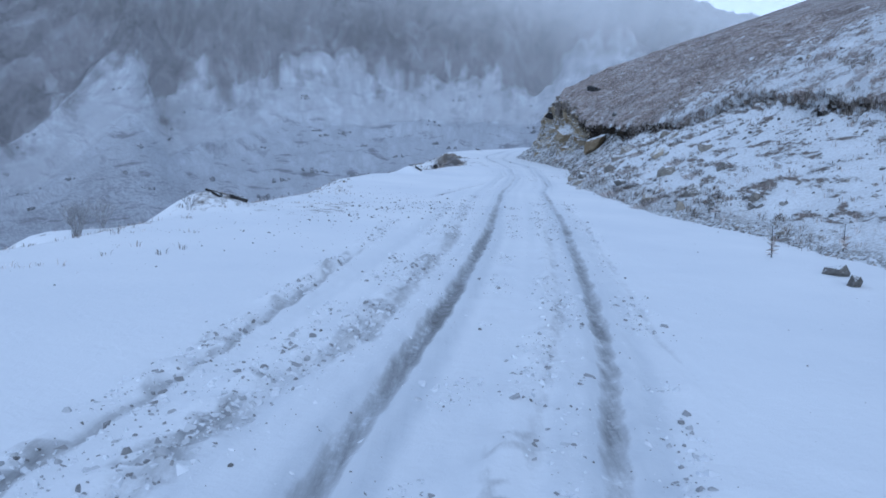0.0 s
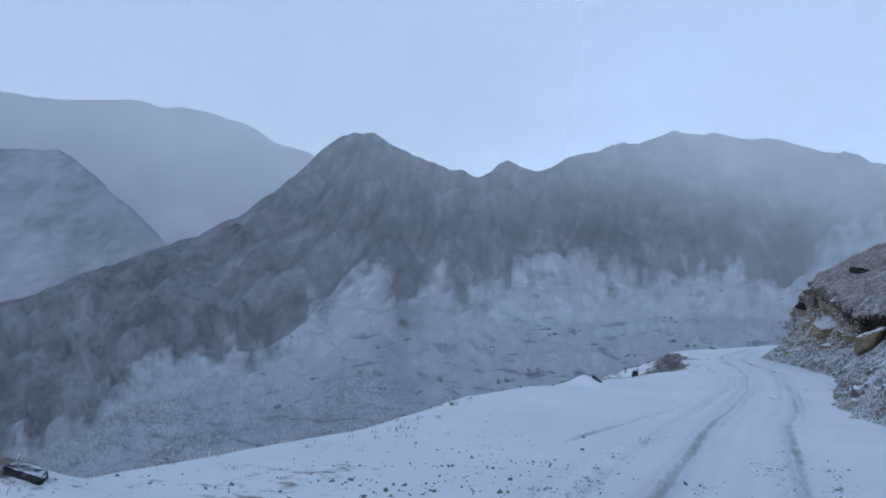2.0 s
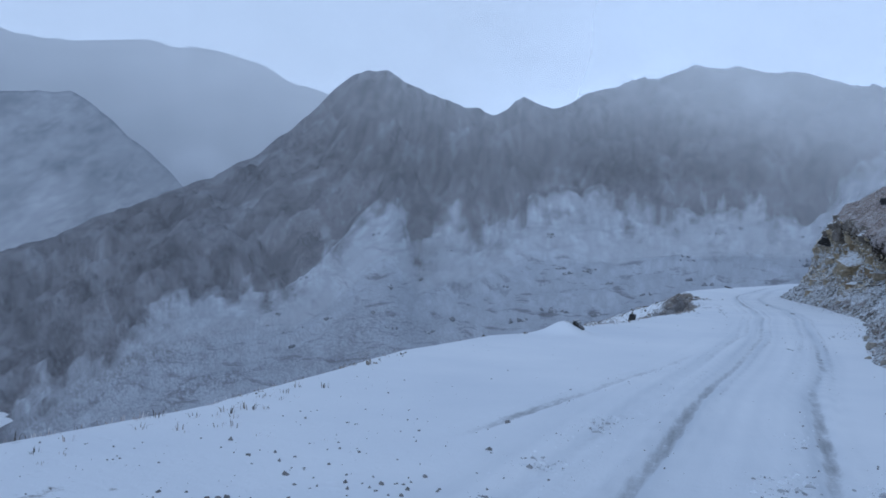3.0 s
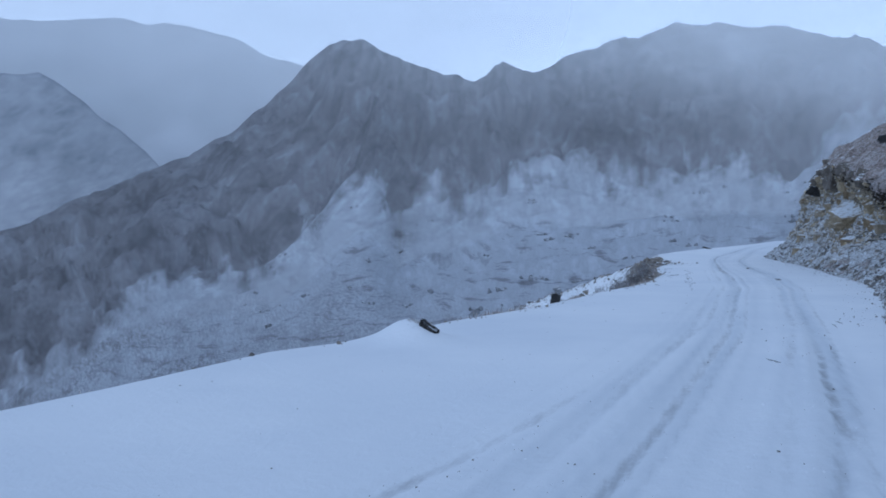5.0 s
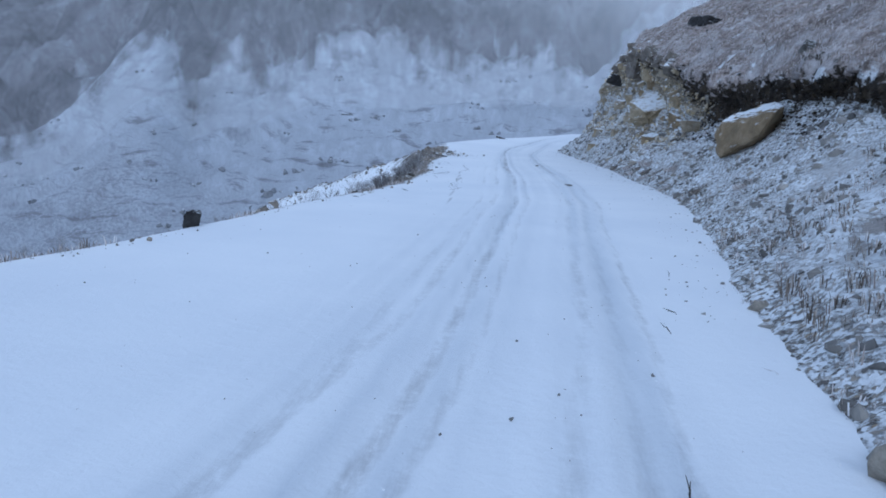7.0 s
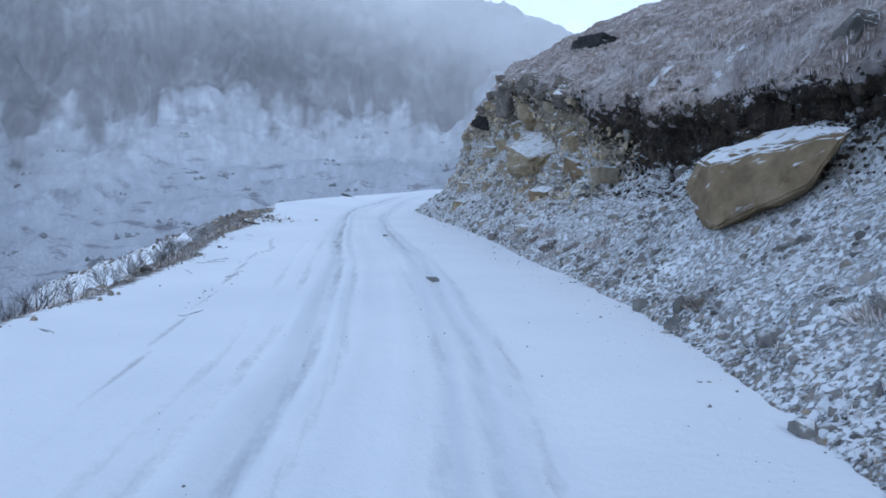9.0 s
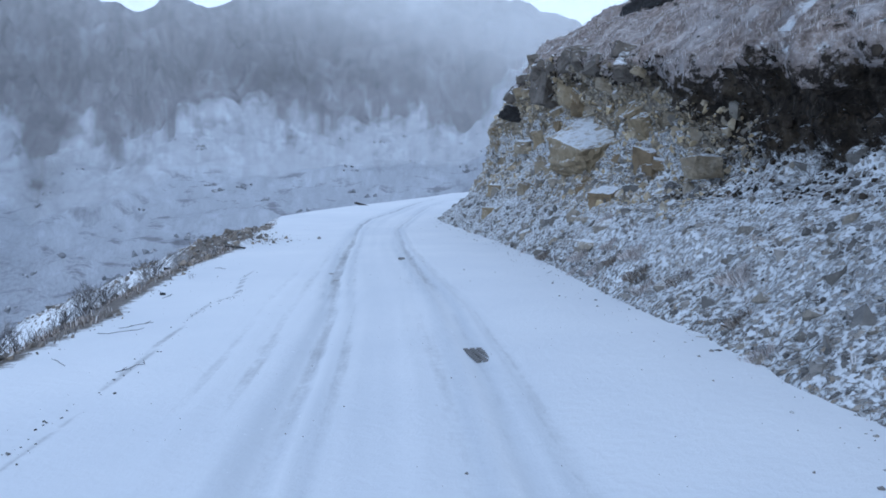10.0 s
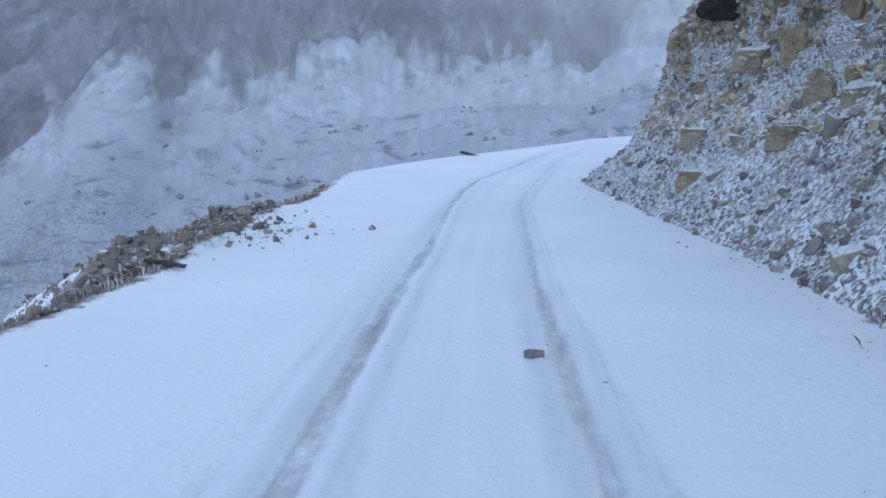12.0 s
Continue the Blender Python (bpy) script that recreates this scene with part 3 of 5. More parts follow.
    for mx, my, much, sx, sy in ((-1.75, 32.2, 0.55, 0.45, 0.5), (-4.35, 14.1, 0.22, 0.45, 0.5)):
        bare = bare + much * np.exp(-((x - mx) / sx) ** 2 - ((y - my) / sy) ** 2)
    return z, wear, bare, pack


def build_ground():
    def axis(*spans):
        return np.unique(np.concatenate([np.arange(a, b, s) for a, b, s in spans]).round(4))
    xs = axis((-1500, -200, 100), (-200, -40, 10), (-40, -10, 1.0), (-10, -6, 0.25), (-6, 8.6, 0.07), (8.6, 20, 0.8), (20, 100, 10), (100, 1600, 100))
    ys = axis((-600, -40, 60), (-40, -4, 3), (-4, 2, 0.5), (2, 30, 0.09), (30, 72, 0.12), (72, 100, 0.4), (100, 200, 6), (200, 2000, 100))
    X, Y = np.meshgrid(xs, ys)
    Z, W, B, P = ground_height(X, Y)
    far = smooth01((np.hypot(X - 2, Y - 20) - 120) / 60)
    Z = Z * (1 - far) - 80 * far
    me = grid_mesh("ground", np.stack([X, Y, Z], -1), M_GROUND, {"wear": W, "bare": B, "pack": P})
    return tagged(new("ground", me), "snow-covered gravel mountain road with wheel tracks and banks", "road", kind="structure"), (xs, ys, Z)


ground, GROUND_GRID = build_ground()

# ---- the cut slope beside the road: foot, scree, face, lip, hill ----
STATIONS = [
    (-40, [(0, -.3), (2, .4), (5, 2.0), (5.3, 2.2), (5.6, 2.4), (6.5, 3), (14, 7.5), (60, 34)]),
    (12, [(0, -.2), (1.6, .4), (5, 2.0), (5.1, 2.2), (5.2, 2.4), (6.2, 3.1), (14, 8.0), (60, 35)]),
    (20, [(0, -.2), (2, .7), (6.3, 2.8), (6.5, 2.95), (6.3, 3.3), (7.2, 3.9), (14, 8.2), (60, 34)]),
    (29, [(0, -.2), (2, .8), (6.5, 3.4), (6.8, 3.6), (6.6, 4.0), (7.5, 4.6), (14, 8.2), (60, 32)]),
    (35, [(0, -.2), (1.8, .9), (4.6, 2.3), (4.9, 2.6), (4.9, 3.0), (5.9, 3.8), (14, 8), (60, 30)]),
    (43, [(0, -.2), (1.4, .8), (3.0, 1.95), (3.15, 2.3), (2.9, 2.7), (3.9, 3.6), (12, 8), (60, 30)]),
    (47.5, [(0, -.2), (1.3, .85), (2.7, 1.97), (2.82, 2.5), (2.4, 3.1), (3.3, 4.0), (11, 8.2), (60, 30)]),
    (53, [(0, -.2), (1.2, .85), (2.55, 1.85), (2.72, 2.5), (2.25, 3.1), (3.2, 4.2), (10, 8.3), (60, 30)]),
    (57, [(0, -.2), (1.1, .9), (2.4, 1.75), (2.6, 2.6), (2.15, 3.55), (3.1, 4.6), (10, 8.6), (60, 30)]),
    (61, [(0, -.2), (.9, .85), (1.9, 1.9), (2.5, 3.2), (1.95, 4.35), (2.8, 5.05), (10, 9), (60, 30)]),
    (65, [(0, -.2), (1.0, 1.0), (2.0, 2.1), (2.55, 3.8), (2.0, 5.0), (2.8, 5.7), (10, 9.3), (60, 30)]),
    (70, [(0, -.2), (1.1, 1.0), (2.3, 2.4), (2.9, 4.1), (2.35, 5.5), (3.2, 6.3), (10, 9.6), (60, 30)]),
    (74, [(0, -.15), (1.3, 1.0), (2.3, 2.4), (2.7, 3.8), (2.8, 4.9), (3.9, 6.8), (8, 9), (60, 30)]),
    (77, [(0, -.15), (1.4, 1.0), (2.2, 2.2), (2.4, 3.4), (2.8, 4.4), (4.2, 6.3), (7, 8.4), (60, 30)]),
    (80, [(0, -.15), (1.0, 1.0), (1.7, 2.1), (2.0, 3.3), (2.5, 4.3), (3.5, 6.0), (6, 7.9), (60, 29)]),
    (84, [(0, -.2), (1.5, 1.3), (2.5, 2.4), (3.1, 3.3), (3.8, 4.2), (5, 5.0), (10, 7.6), (60, 27)]),
    (100, [(0, -.2), (1.5, 1.3), (2.7, 2.5), (3.2, 3.3), (3.8, 4.2), (5, 5.0), (10, 7.6), (60, 26)]),
]
CUTS = (18, 18, 12, 12, 8, 66, 30)


def slope_lattice():
    ys = np.concatenate([np.arange(-40, 8, 1.5), np.arange(8, 14, 0.3), np.arange(14, 40, 0.2), np.arange(40, 82, 0.14), np.arange(82, 101, 0.8)])
    keys = np.array([k for k, _ in STATIONS], float)
    pts = np.array([p for _, p in STATIONS], float)
    C = np.stack([np.stack([np.interp(ys, keys, pts[:, j, c]) for c in (0, 1)], -1) for j in range(8)], 1)
    cols, seg = [], []
    for j, m in enumerate(CUTS):
        for q in range(m):
            t = q / m
            t = t ** 1.8 if j == 6 else t
            cols.append(C[:, j] * (1 - t) + C[:, j + 1] * t)
            seg.append(j + t)
    cols.append(C[:, 7])
    seg.append(7.0)
    P = np.stack(cols, 1)
    for _ in range(2):
        P[:, 1:-1] = 0.5 * P[:, 1:-1] + 0.25 * (P[:, :-2] + P[:, 2:])
    seg = np.array(seg)
    V = np.empty(P.shape[:2] + (3,))
    V[..., 0] = FOOT(ys)[:, None] + P[..., 0]
    V[..., 1] = ys[:, None]
    V[..., 2] = RISE(ys)[:, None] + P[..., 1]
    return ys, seg, V


def normals(V):
    du = np.gradient(V, axis=1)
    dv = np.gradient(V, axis=0)
    n = np.cross(dv, du)
    n /= np.linalg.norm(n, axis=-1, keepdims=True) + 1e-9
    return n


ys_s, seg_s, SLOPE = slope_lattice()
N0 = normals(SLOPE)
if N0[len(ys_s) // 2, 5, 2] < 0:
    N0 = -N0


def roughen(V, N, ys, seg):
    rocky = np.interp(ys, [54.5, 57.5, 80, 84], [0, 1, 1, 0.4])[:, None]
    face = (smooth01((seg - 1.7) / 0.4) * smooth01((4.6 - seg) / 0.6))[None, :]
    cut = np.interp(ys, [14, 18, 30, 33, 37, 46], [0.3, 0.8, 0.8, 0.2, 0.8, 1.0])[:, None]
    scree = smooth01((2.0 - seg) / 0.4)[None, :] * smooth01(seg / 0.4)[None, :]
    turf = smooth01((seg - 4.2) / 0.5)[None, :]
    D = np.zeros(V.shape[:2])
    for i in range(V.shape[0]):
        for j in range(V.shape[1] - 20):
            p = Vector(V[i, j])
            a = noise.fractal(p * 0.9, 1.0, 2.0, 4)
            f = face[0, j]
            d = scree[0, j] * (0.10 * a + 0.05 * noise.noise(p * 6))
            d += turf[0, j] * (0.18 * a + 0.10 * noise.noise(p * 2.6) + 0.30 * max(0.0, 0.36 - noise.voronoi(p * 3.0)[0][0]) + 0.06 * noise.noise(p * 7.3))
            if f > 0.01:
                c = noise.voronoi(p * Vector((1.1, 1.1, 1.5)))[0]
                c2 = noise.voronoi(p * 2.9)[0]
                bed = (p.z * 3.4 + 0.9 * p.y * 0.35 + 0.5 * noise.noise(p * 0.9)) % 1.0
                rock = 0.5 * min(0.35, c[1] - c[0]) + 0.32 * min(0.3, c2[1] - c2[0]) + 0.22 * a + 0.16 * (bed - 0.5) - 0.16
                earth = 0.36 * a + 0.22 * noise.noise(p * 3.7) + 0.1 * noise.noise(p * 8) + 0.25 * (0.4 - noise.voronoi(p * Vector((2.2, 2.2, 1.4)))[0][0])
                d += f * (rocky[i, 0] * rock + (1 - rocky[i, 0]) * cut[i, 0] * earth)
            D[i, j] = d
    V = V + N * D[..., None]
    lip = np.exp(-((seg - 4.0) / 0.75) ** 2)[None, :] * (1 - rocky) * cut
    zero = 0 * ys
    V[..., 0] += lip * (0.26 * value_noise(ys, zero, 1.9, 121, 3, 0.6) + 0.14 * value_noise(ys, zero, 0.5, 127, 3, 0.6))[:, None]
    V[..., 2] += lip * (0.24 * value_noise(ys, zero + 5, 2.3, 123, 4, 0.6) + 0.12 * value_noise(ys, zero + 5, 0.45, 129, 3, 0.6))[:, None]
    tongue = np.exp(-((seg - 2.2) / 0.8) ** 2)[None, :] * (1 - rocky) * cut
    V[..., 2] += tongue * np.maximum(0.7 * value_noise(ys, zero + 9, 2.6, 125, 3, 0.5), -0.1)[:, None]
    return V


SLOPE = roughen(SLOPE, N0, ys_s, seg_s)
NS = normals(SLOPE)
NS = NS * np.sign(np.sum(NS * N0, -1, keepdims=True))
SP = [0, sum(CUTS[:2]), sum(CUTS[:4]), SLOPE.shape[1] - 1]
CUTNESS = np.clip(1 - smooth01((43 - ys_s) / 2) * (0.35 - 1.1 * value_noise(ys_s, 0 * ys_s, 1.7, 171, 2)), 0, 1) * np.interp(ys_s, [14, 17, 29, 32, 34, 37, 43, 77, 82], [0, 0.5, 0.5, 0, 0.2, 0.85, 1, 1, 0.5])


def attrs(i0, i1, j0, j1):
    one = np.ones((i1 - i0, j1 - j0))
    return {"seg": one * seg_s[None, j0:j1], "rocky": np.interp(ys_s[i0:i1, None] - 3.0 * smooth01((seg_s[None, j0:j1] - 2.9) / 0.7), [55, 58, 80, 90], [0, 1, 1, 0.6]), "cut": one * CUTNESS[i0:i1, None], "frost": one * np.interp(ys_s, [32, 46], [1, 0])[i0:i1, None]}


near_turf = np.interp(ys_s, [10, 14, 36, 44], [0.7, 1, 1, 0.25])[:, None] * smooth01((seg_s[:SP[1] + 1] - 0.25) / 0.6)[None, :]
scree = tagged(new("slope", grid_mesh("slope", SLOPE[:, :SP[1] + 1], M_SCREE, {"turf": near_turf})), "steep scree slope of broken stone dusted with snow", "slope", kind="structure")


def row(y):
    return int(np.argmin(np.abs(ys_s - y)))


def band(name, y0, y1, label, category):
    i, j = row(y0), row(y1) + 1
    me = grid_mesh(name, SLOPE[i:j, SP[1]:SP[2] + 1], M_CUT, attrs(i, j, SP[1], SP[2] + 1))
    return tagged(new(name, me), label, category, kind="structure")


band("hillside_foot", -40, 15.5, "frosted brown turf between snow and hill", "slope")
band("earth_ledge", 15.5, 31, "dark ledge of bare earth on the snowy slope", "bank")
band("hillside_step", 31, 35, "frosted brown turf between scree and hill", "slope")
band("earth_bank", 35, 58, "dark overhanging earth bank under the turf edge", "bank")
band("rock_face", 58, 101, "ochre and grey rock face of broken blocks", "cliff")
tagged(new("hillside", grid_mesh("hillside", SLOPE[:, SP[2]:], M_CUT, attrs(0, len(ys_s), SP[2], len(seg_s)))), "frosted brown grassy hillside above the road cut", "hill", kind="structure")


# ---- mountains across the valley ----
RIDGE = lerp([(-110, -2), (-70, -2.5), (-55, -2), (-50, 0.2), (-47.7, 1.1), (-44.6, 2.9), (-41, 4.4), (-37.6, 6.0), (-34.2, 8), (-30.3, 11.6), (-28.4, 13.6),
              (-26.8, 14.4), (-25.1, 14.4), (-23.5, 13.8), (-22, 12.9), (-19, 11.9), (-17.1, 11.6), (-15.8, 12.4), (-14.5, 12.9), (-13.2, 12.5), (-11.9, 12.1), (-8.5, 13.6),
              (-2.2, 14.9), (1.8, 14.7), (7.5, 13.2), (13, 11.1), (19, 9.4), (30, 8), (60, 8)])
SCREE_TOP = lerp([(-110, -20), (-60, -16), (-49.6, -11), (-42.9, -4.6), (-39.4, -2.8), (-35.1, -2.3), (-32, -1.4), (-30, 0.0), (-26.6, 4.0), (-25.4, 4.9), (-24.4, 4.3), (-22.4, 0.6), (-20, 1.8),
                  (-18.4, 1.6), (-15.5, 3.4), (-13.8, 4.8), (-10.2, 4.7), (-7.5, 4.2), (-5.7, 4.9), (-2, 3.9), (5.8, 4.0), (9, 6), (18, 7.0), (60, 7)])


def build_mountain():
    az = np.arange(-100, 62, 0.3)
    q = np.linspace(0, 1, 150)
    A, Q = np.meshgrid(az, q)
    R = 95 + 760 * Q ** 1.15 + 240 * smooth01((Q - 0.9) / 0.1) * (Q - 0.9) * 10
    x, y = 2 + R * np.sin(np.radians(A)), 20 + R * np.cos(np.radians(A))
    _, _, low = valley(x, y)
    el_top = RIDGE(A) + 0.35 * value_noise(A, 0 * A, 1.6, 61, 4)
    el_scr = np.minimum(SCREE_TOP(A), el_top - 1.5)
    r1, r2, r0 = 430.0, 760.0, 150.0
    z1 = 1.6 + r1 * np.tan(np.radians(el_scr))
    z2 = 1.6 + r2 * np.tan(np.radians(el_top))
    t0, t1 = np.clip((R - r0) / (r1 - r0), 0, 1), np.clip((R - r1) / (r2 - r1), 0, 1)
    z = low + (z1 - low) * (0.35 * t0 + 0.65 * t0 ** 1.7)
    z = np.where(R > r1, z1 + (z2 - z1) * (0.75 * t1 + 0.25 * np.sin(t1 * np.pi / 2)), z)
    z = np.where(R > r2, z2 - (R - r2) * 0.8, z)
    el_plain = np.degrees(np.arctan2(z - 1.6, R))
    arc = A * 6.0
    ridged = 1 - np.abs(value_noise(arc + 0.15 * R, R * 0.35, 26, 71, 5, 0.55)) * 2
    small = value_noise(x, y, 14, 75, 4, 0.6)
    k = smooth01((R - r1 + 60) / 120)
    z = z + k * (1 - 0.75 * smooth01((R - r2 + 90) / 90)) * (17 * (ridged - 0.35) + 6 * small) + (1 - k) * smooth01((R - 110) / 120) * (2.5 * small + 3 * value_noise(x, y, 45, 77, 3))
    el = np.degrees(np.arctan2(z - 1.6, R))
    lean = np.interp(A, [-60, -30, -22, -14, 5, 20], [1.5, 1.3, 0.4, -0.25, 0.1, 0.5])
    run = A - lean * np.clip(el_plain - 3, -2, 20)
    ribs = value_noise(run, 0.10 * el_plain, 2.2, 161, 4, 0.6)
    tufts = value_noise(A, el_plain, 0.9, 165, 3, 0.6)
    snow = smooth01((el_scr - 0.2 + 2.4 * ribs + 1.5 * tufts - el_plain) / 4.2 + 0.5)
    gully = smooth01((value_noise(arc + 1.2 * el, el * 0.6, 7, 85, 3) - 0.25) / 0.3) * smooth01((el_scr + 4 - el) / 3)
    snow = np.clip(snow + 0.35 * gully, 0, 1)
    shelf = smooth01((value_noise(arc * 1.3, el * 9, 14, 87, 4) - 0.18) / 0.3) * 0.3
    snow = np.clip(snow - shelf * (el < el_scr), 0, 1)
    me = grid_mesh("mountain", np.stack([x, y, z], -1), M_MOUNTAIN, {"snow": snow, "arc": run * 7.5 + 1.2 * value_noise(A, el_plain, 3.0, 111, 3), "fall": el_plain * 7.5 + 0.9 * value_noise(A, el_plain, 2.0, 113, 3), "low": smooth01((el_scr - 1.5 - el) / 3.0), "scrub": np.interp(A, [-50, -28, -16, 10], [1.0, 0.9, 0.25, 0.1]) * smooth01((np.interp(A, [-48, -25, -8], [450, 330, 280]) - R) / 130) * (0.75 + 0.7 * np.clip(value_noise(x, y, 28, 151, 3), -0.6, 1))})
    tagged(new("mountain", me), "dark rocky mountainside streaked with snowy scree fans", "mountain", kind="structure")
    return az, R[:, 0], z


def build_far_mountain():
    az = np.arange(-110, 0, 0.5)
    q = np.linspace(0, 1, 70)
    A, Q = np.meshgrid(az, q)
    R = 1000 + 800 * Q
    x, y = 2 + R * np.sin(np.radians(A)), 20 + R * np.cos(np.radians(A))
    top = np.interp(A, [-110, -75, -60, -52, -49, -45, -42, -38, -34, -30, -24, -10, 0], [13, 15.5, 15.5, 14.6, 14.2, 14.7, 15.1, 14.8, 14.0, 12.5, 10, 6, 4]) + 0.4 * value_noise(A, 0 * A, 2.5, 91, 4)
    zt = 1700 * np.tan(np.radians(top))
    t = np.clip((R - 1000) / 700, 0, 1)
    z = -90 + (zt + 90) * t ** 1.1
    z = np.where(R > 1700, zt - (R - 1700) * 0.8, z)
    z = z + smooth01((R - 1050) / 200) * (1 - 0.7 * smooth01((R - 1580) / 120)) * (35 * (0.6 - np.abs(value_noise(A * 14, R, 90, 93, 5))) + 8 * value_noise(x, y, 35, 95, 4))
    snow = smooth01((8 + 5 * value_noise(A * 14, R * 0.3, 60, 97, 4) - np.degrees(np.arctan2(z, R))) / 5)
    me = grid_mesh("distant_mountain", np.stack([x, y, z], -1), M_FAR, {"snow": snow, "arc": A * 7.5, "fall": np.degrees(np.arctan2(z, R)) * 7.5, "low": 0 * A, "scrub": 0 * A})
    return tagged(new("distant_mountain", me), "distant snowy mountain behind the valley, haze in its pale colour", "mountain", kind="structure")


def build_shoulder():
    """Middle ridge that stands between the near mountainside and the distant one."""
    az = np.arange(-80, -33, 0.4)
    A, Q = np.meshgrid(az, np.linspace(0, 1, 60))
    R = 800 + 130 * Q
    x, y = 2 + R * np.sin(np.radians(A)), 20 + R * np.cos(np.radians(A))
    top = np.interp(A, [-80, -60, -52, -49, -47.3, -45, -42, -40, -36, -33], [8.5, 9.6, 10.3, 10.9, 11.1, 9.9, 7.4, 5.6, 1.5, -2]) + 0.3 * value_noise(A, 0 * A, 1.5, 181, 4)
    zt = 895 * np.tan(np.radians(top))
    t = np.clip((R - 800) / 95, 0, 1)
    z = np.where(R > 895, zt - (R - 895) * 1.2, -90 + (zt + 90) * t)
    z = z + smooth01((R - 810) / 30) * (1 - smooth01((R - 870) / 25)) * 14 * value_noise(A * 14, R * 0.6, 40, 183, 4)
    el = np.degrees(np.arctan2(z, R))
    # snow kept above 0.3 everywhere, so the ridge pales as haze would
    snow = 0.30 + 0.5 * smooth01((6 + 6 * value_noise(A * 2 - el, el, 4, 185, 4) - el) / 7)
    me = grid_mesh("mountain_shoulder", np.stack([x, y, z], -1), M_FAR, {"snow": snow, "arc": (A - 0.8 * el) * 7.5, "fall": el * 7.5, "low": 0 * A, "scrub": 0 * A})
    return tagged(new("mountain_shoulder", me), "grey mountain shoulder paled by haze put into its colour", "mountain", kind="structure")


MOUNTAIN = build_mountain()
build_shoulder()
build_far_mountain()


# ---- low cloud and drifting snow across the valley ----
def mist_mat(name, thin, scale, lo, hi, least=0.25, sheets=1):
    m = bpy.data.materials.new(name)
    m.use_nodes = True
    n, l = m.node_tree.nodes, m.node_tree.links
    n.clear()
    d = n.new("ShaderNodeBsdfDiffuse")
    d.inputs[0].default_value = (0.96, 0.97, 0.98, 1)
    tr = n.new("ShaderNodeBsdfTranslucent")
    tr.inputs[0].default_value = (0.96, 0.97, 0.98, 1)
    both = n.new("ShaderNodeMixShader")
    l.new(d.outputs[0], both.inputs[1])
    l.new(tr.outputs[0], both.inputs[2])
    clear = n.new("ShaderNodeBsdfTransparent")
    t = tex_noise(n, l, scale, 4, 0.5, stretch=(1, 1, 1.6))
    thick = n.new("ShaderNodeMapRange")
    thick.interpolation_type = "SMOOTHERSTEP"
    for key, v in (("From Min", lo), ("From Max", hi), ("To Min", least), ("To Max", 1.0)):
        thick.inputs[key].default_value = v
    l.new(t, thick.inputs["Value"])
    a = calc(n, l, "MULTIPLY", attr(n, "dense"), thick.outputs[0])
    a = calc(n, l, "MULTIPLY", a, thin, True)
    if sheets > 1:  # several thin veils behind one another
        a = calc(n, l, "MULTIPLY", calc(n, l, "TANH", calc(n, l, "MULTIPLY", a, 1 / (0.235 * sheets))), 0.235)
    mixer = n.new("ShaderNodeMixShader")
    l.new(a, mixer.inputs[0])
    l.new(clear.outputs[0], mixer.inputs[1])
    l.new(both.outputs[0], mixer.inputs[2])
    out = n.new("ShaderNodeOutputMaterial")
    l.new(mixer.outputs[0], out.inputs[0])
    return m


def rising(q, middle, width):
    return 1 / (1 + np.exp((middle - q) / width))


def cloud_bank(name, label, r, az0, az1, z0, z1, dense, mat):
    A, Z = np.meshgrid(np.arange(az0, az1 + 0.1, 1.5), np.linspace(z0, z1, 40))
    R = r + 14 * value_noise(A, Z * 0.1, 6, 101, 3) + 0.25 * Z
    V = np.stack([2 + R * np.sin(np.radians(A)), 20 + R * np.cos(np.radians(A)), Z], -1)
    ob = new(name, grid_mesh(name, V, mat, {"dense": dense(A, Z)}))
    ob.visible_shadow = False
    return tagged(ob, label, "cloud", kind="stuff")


M_MIST = mist_mat("drifting_snow_mist", 0.90, 0.008, 0.30, 0.75, 0.5, 2)
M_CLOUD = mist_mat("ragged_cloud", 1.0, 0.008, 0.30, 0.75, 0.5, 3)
M_HAZE = mist_mat("even_snow_haze", 1.0, 0.003, 0.3, 0.8, 0.8)
for k in range(2):
    cloud_bank("snow_mist", "thin veil of falling snow hanging in the valley", 300 + 9 * k, -75, 45, -60, 190,
               lambda A, Z: 0.155 + 0.155 * rising(A, -15, 5) + 0.22 * rising(A, -6, 4.5) * rising(Z, 34, 10) + 0.42 * rising(A, 4, 3.2) * rising(Z, 45, 11), M_MIST)
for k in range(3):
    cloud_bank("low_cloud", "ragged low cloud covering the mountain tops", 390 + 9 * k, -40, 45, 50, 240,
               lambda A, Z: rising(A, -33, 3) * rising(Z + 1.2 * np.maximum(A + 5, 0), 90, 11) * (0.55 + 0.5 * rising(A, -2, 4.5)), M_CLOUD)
cloud_bank("distant_mist", "pale snowy haze in front of the distant mountain", 930, -112, 4, -120, 480, lambda A, Z: (0.44 + 0.30 * smooth01((Z - 60) / 260)) * smooth01(-A / 22), M_HAZE)


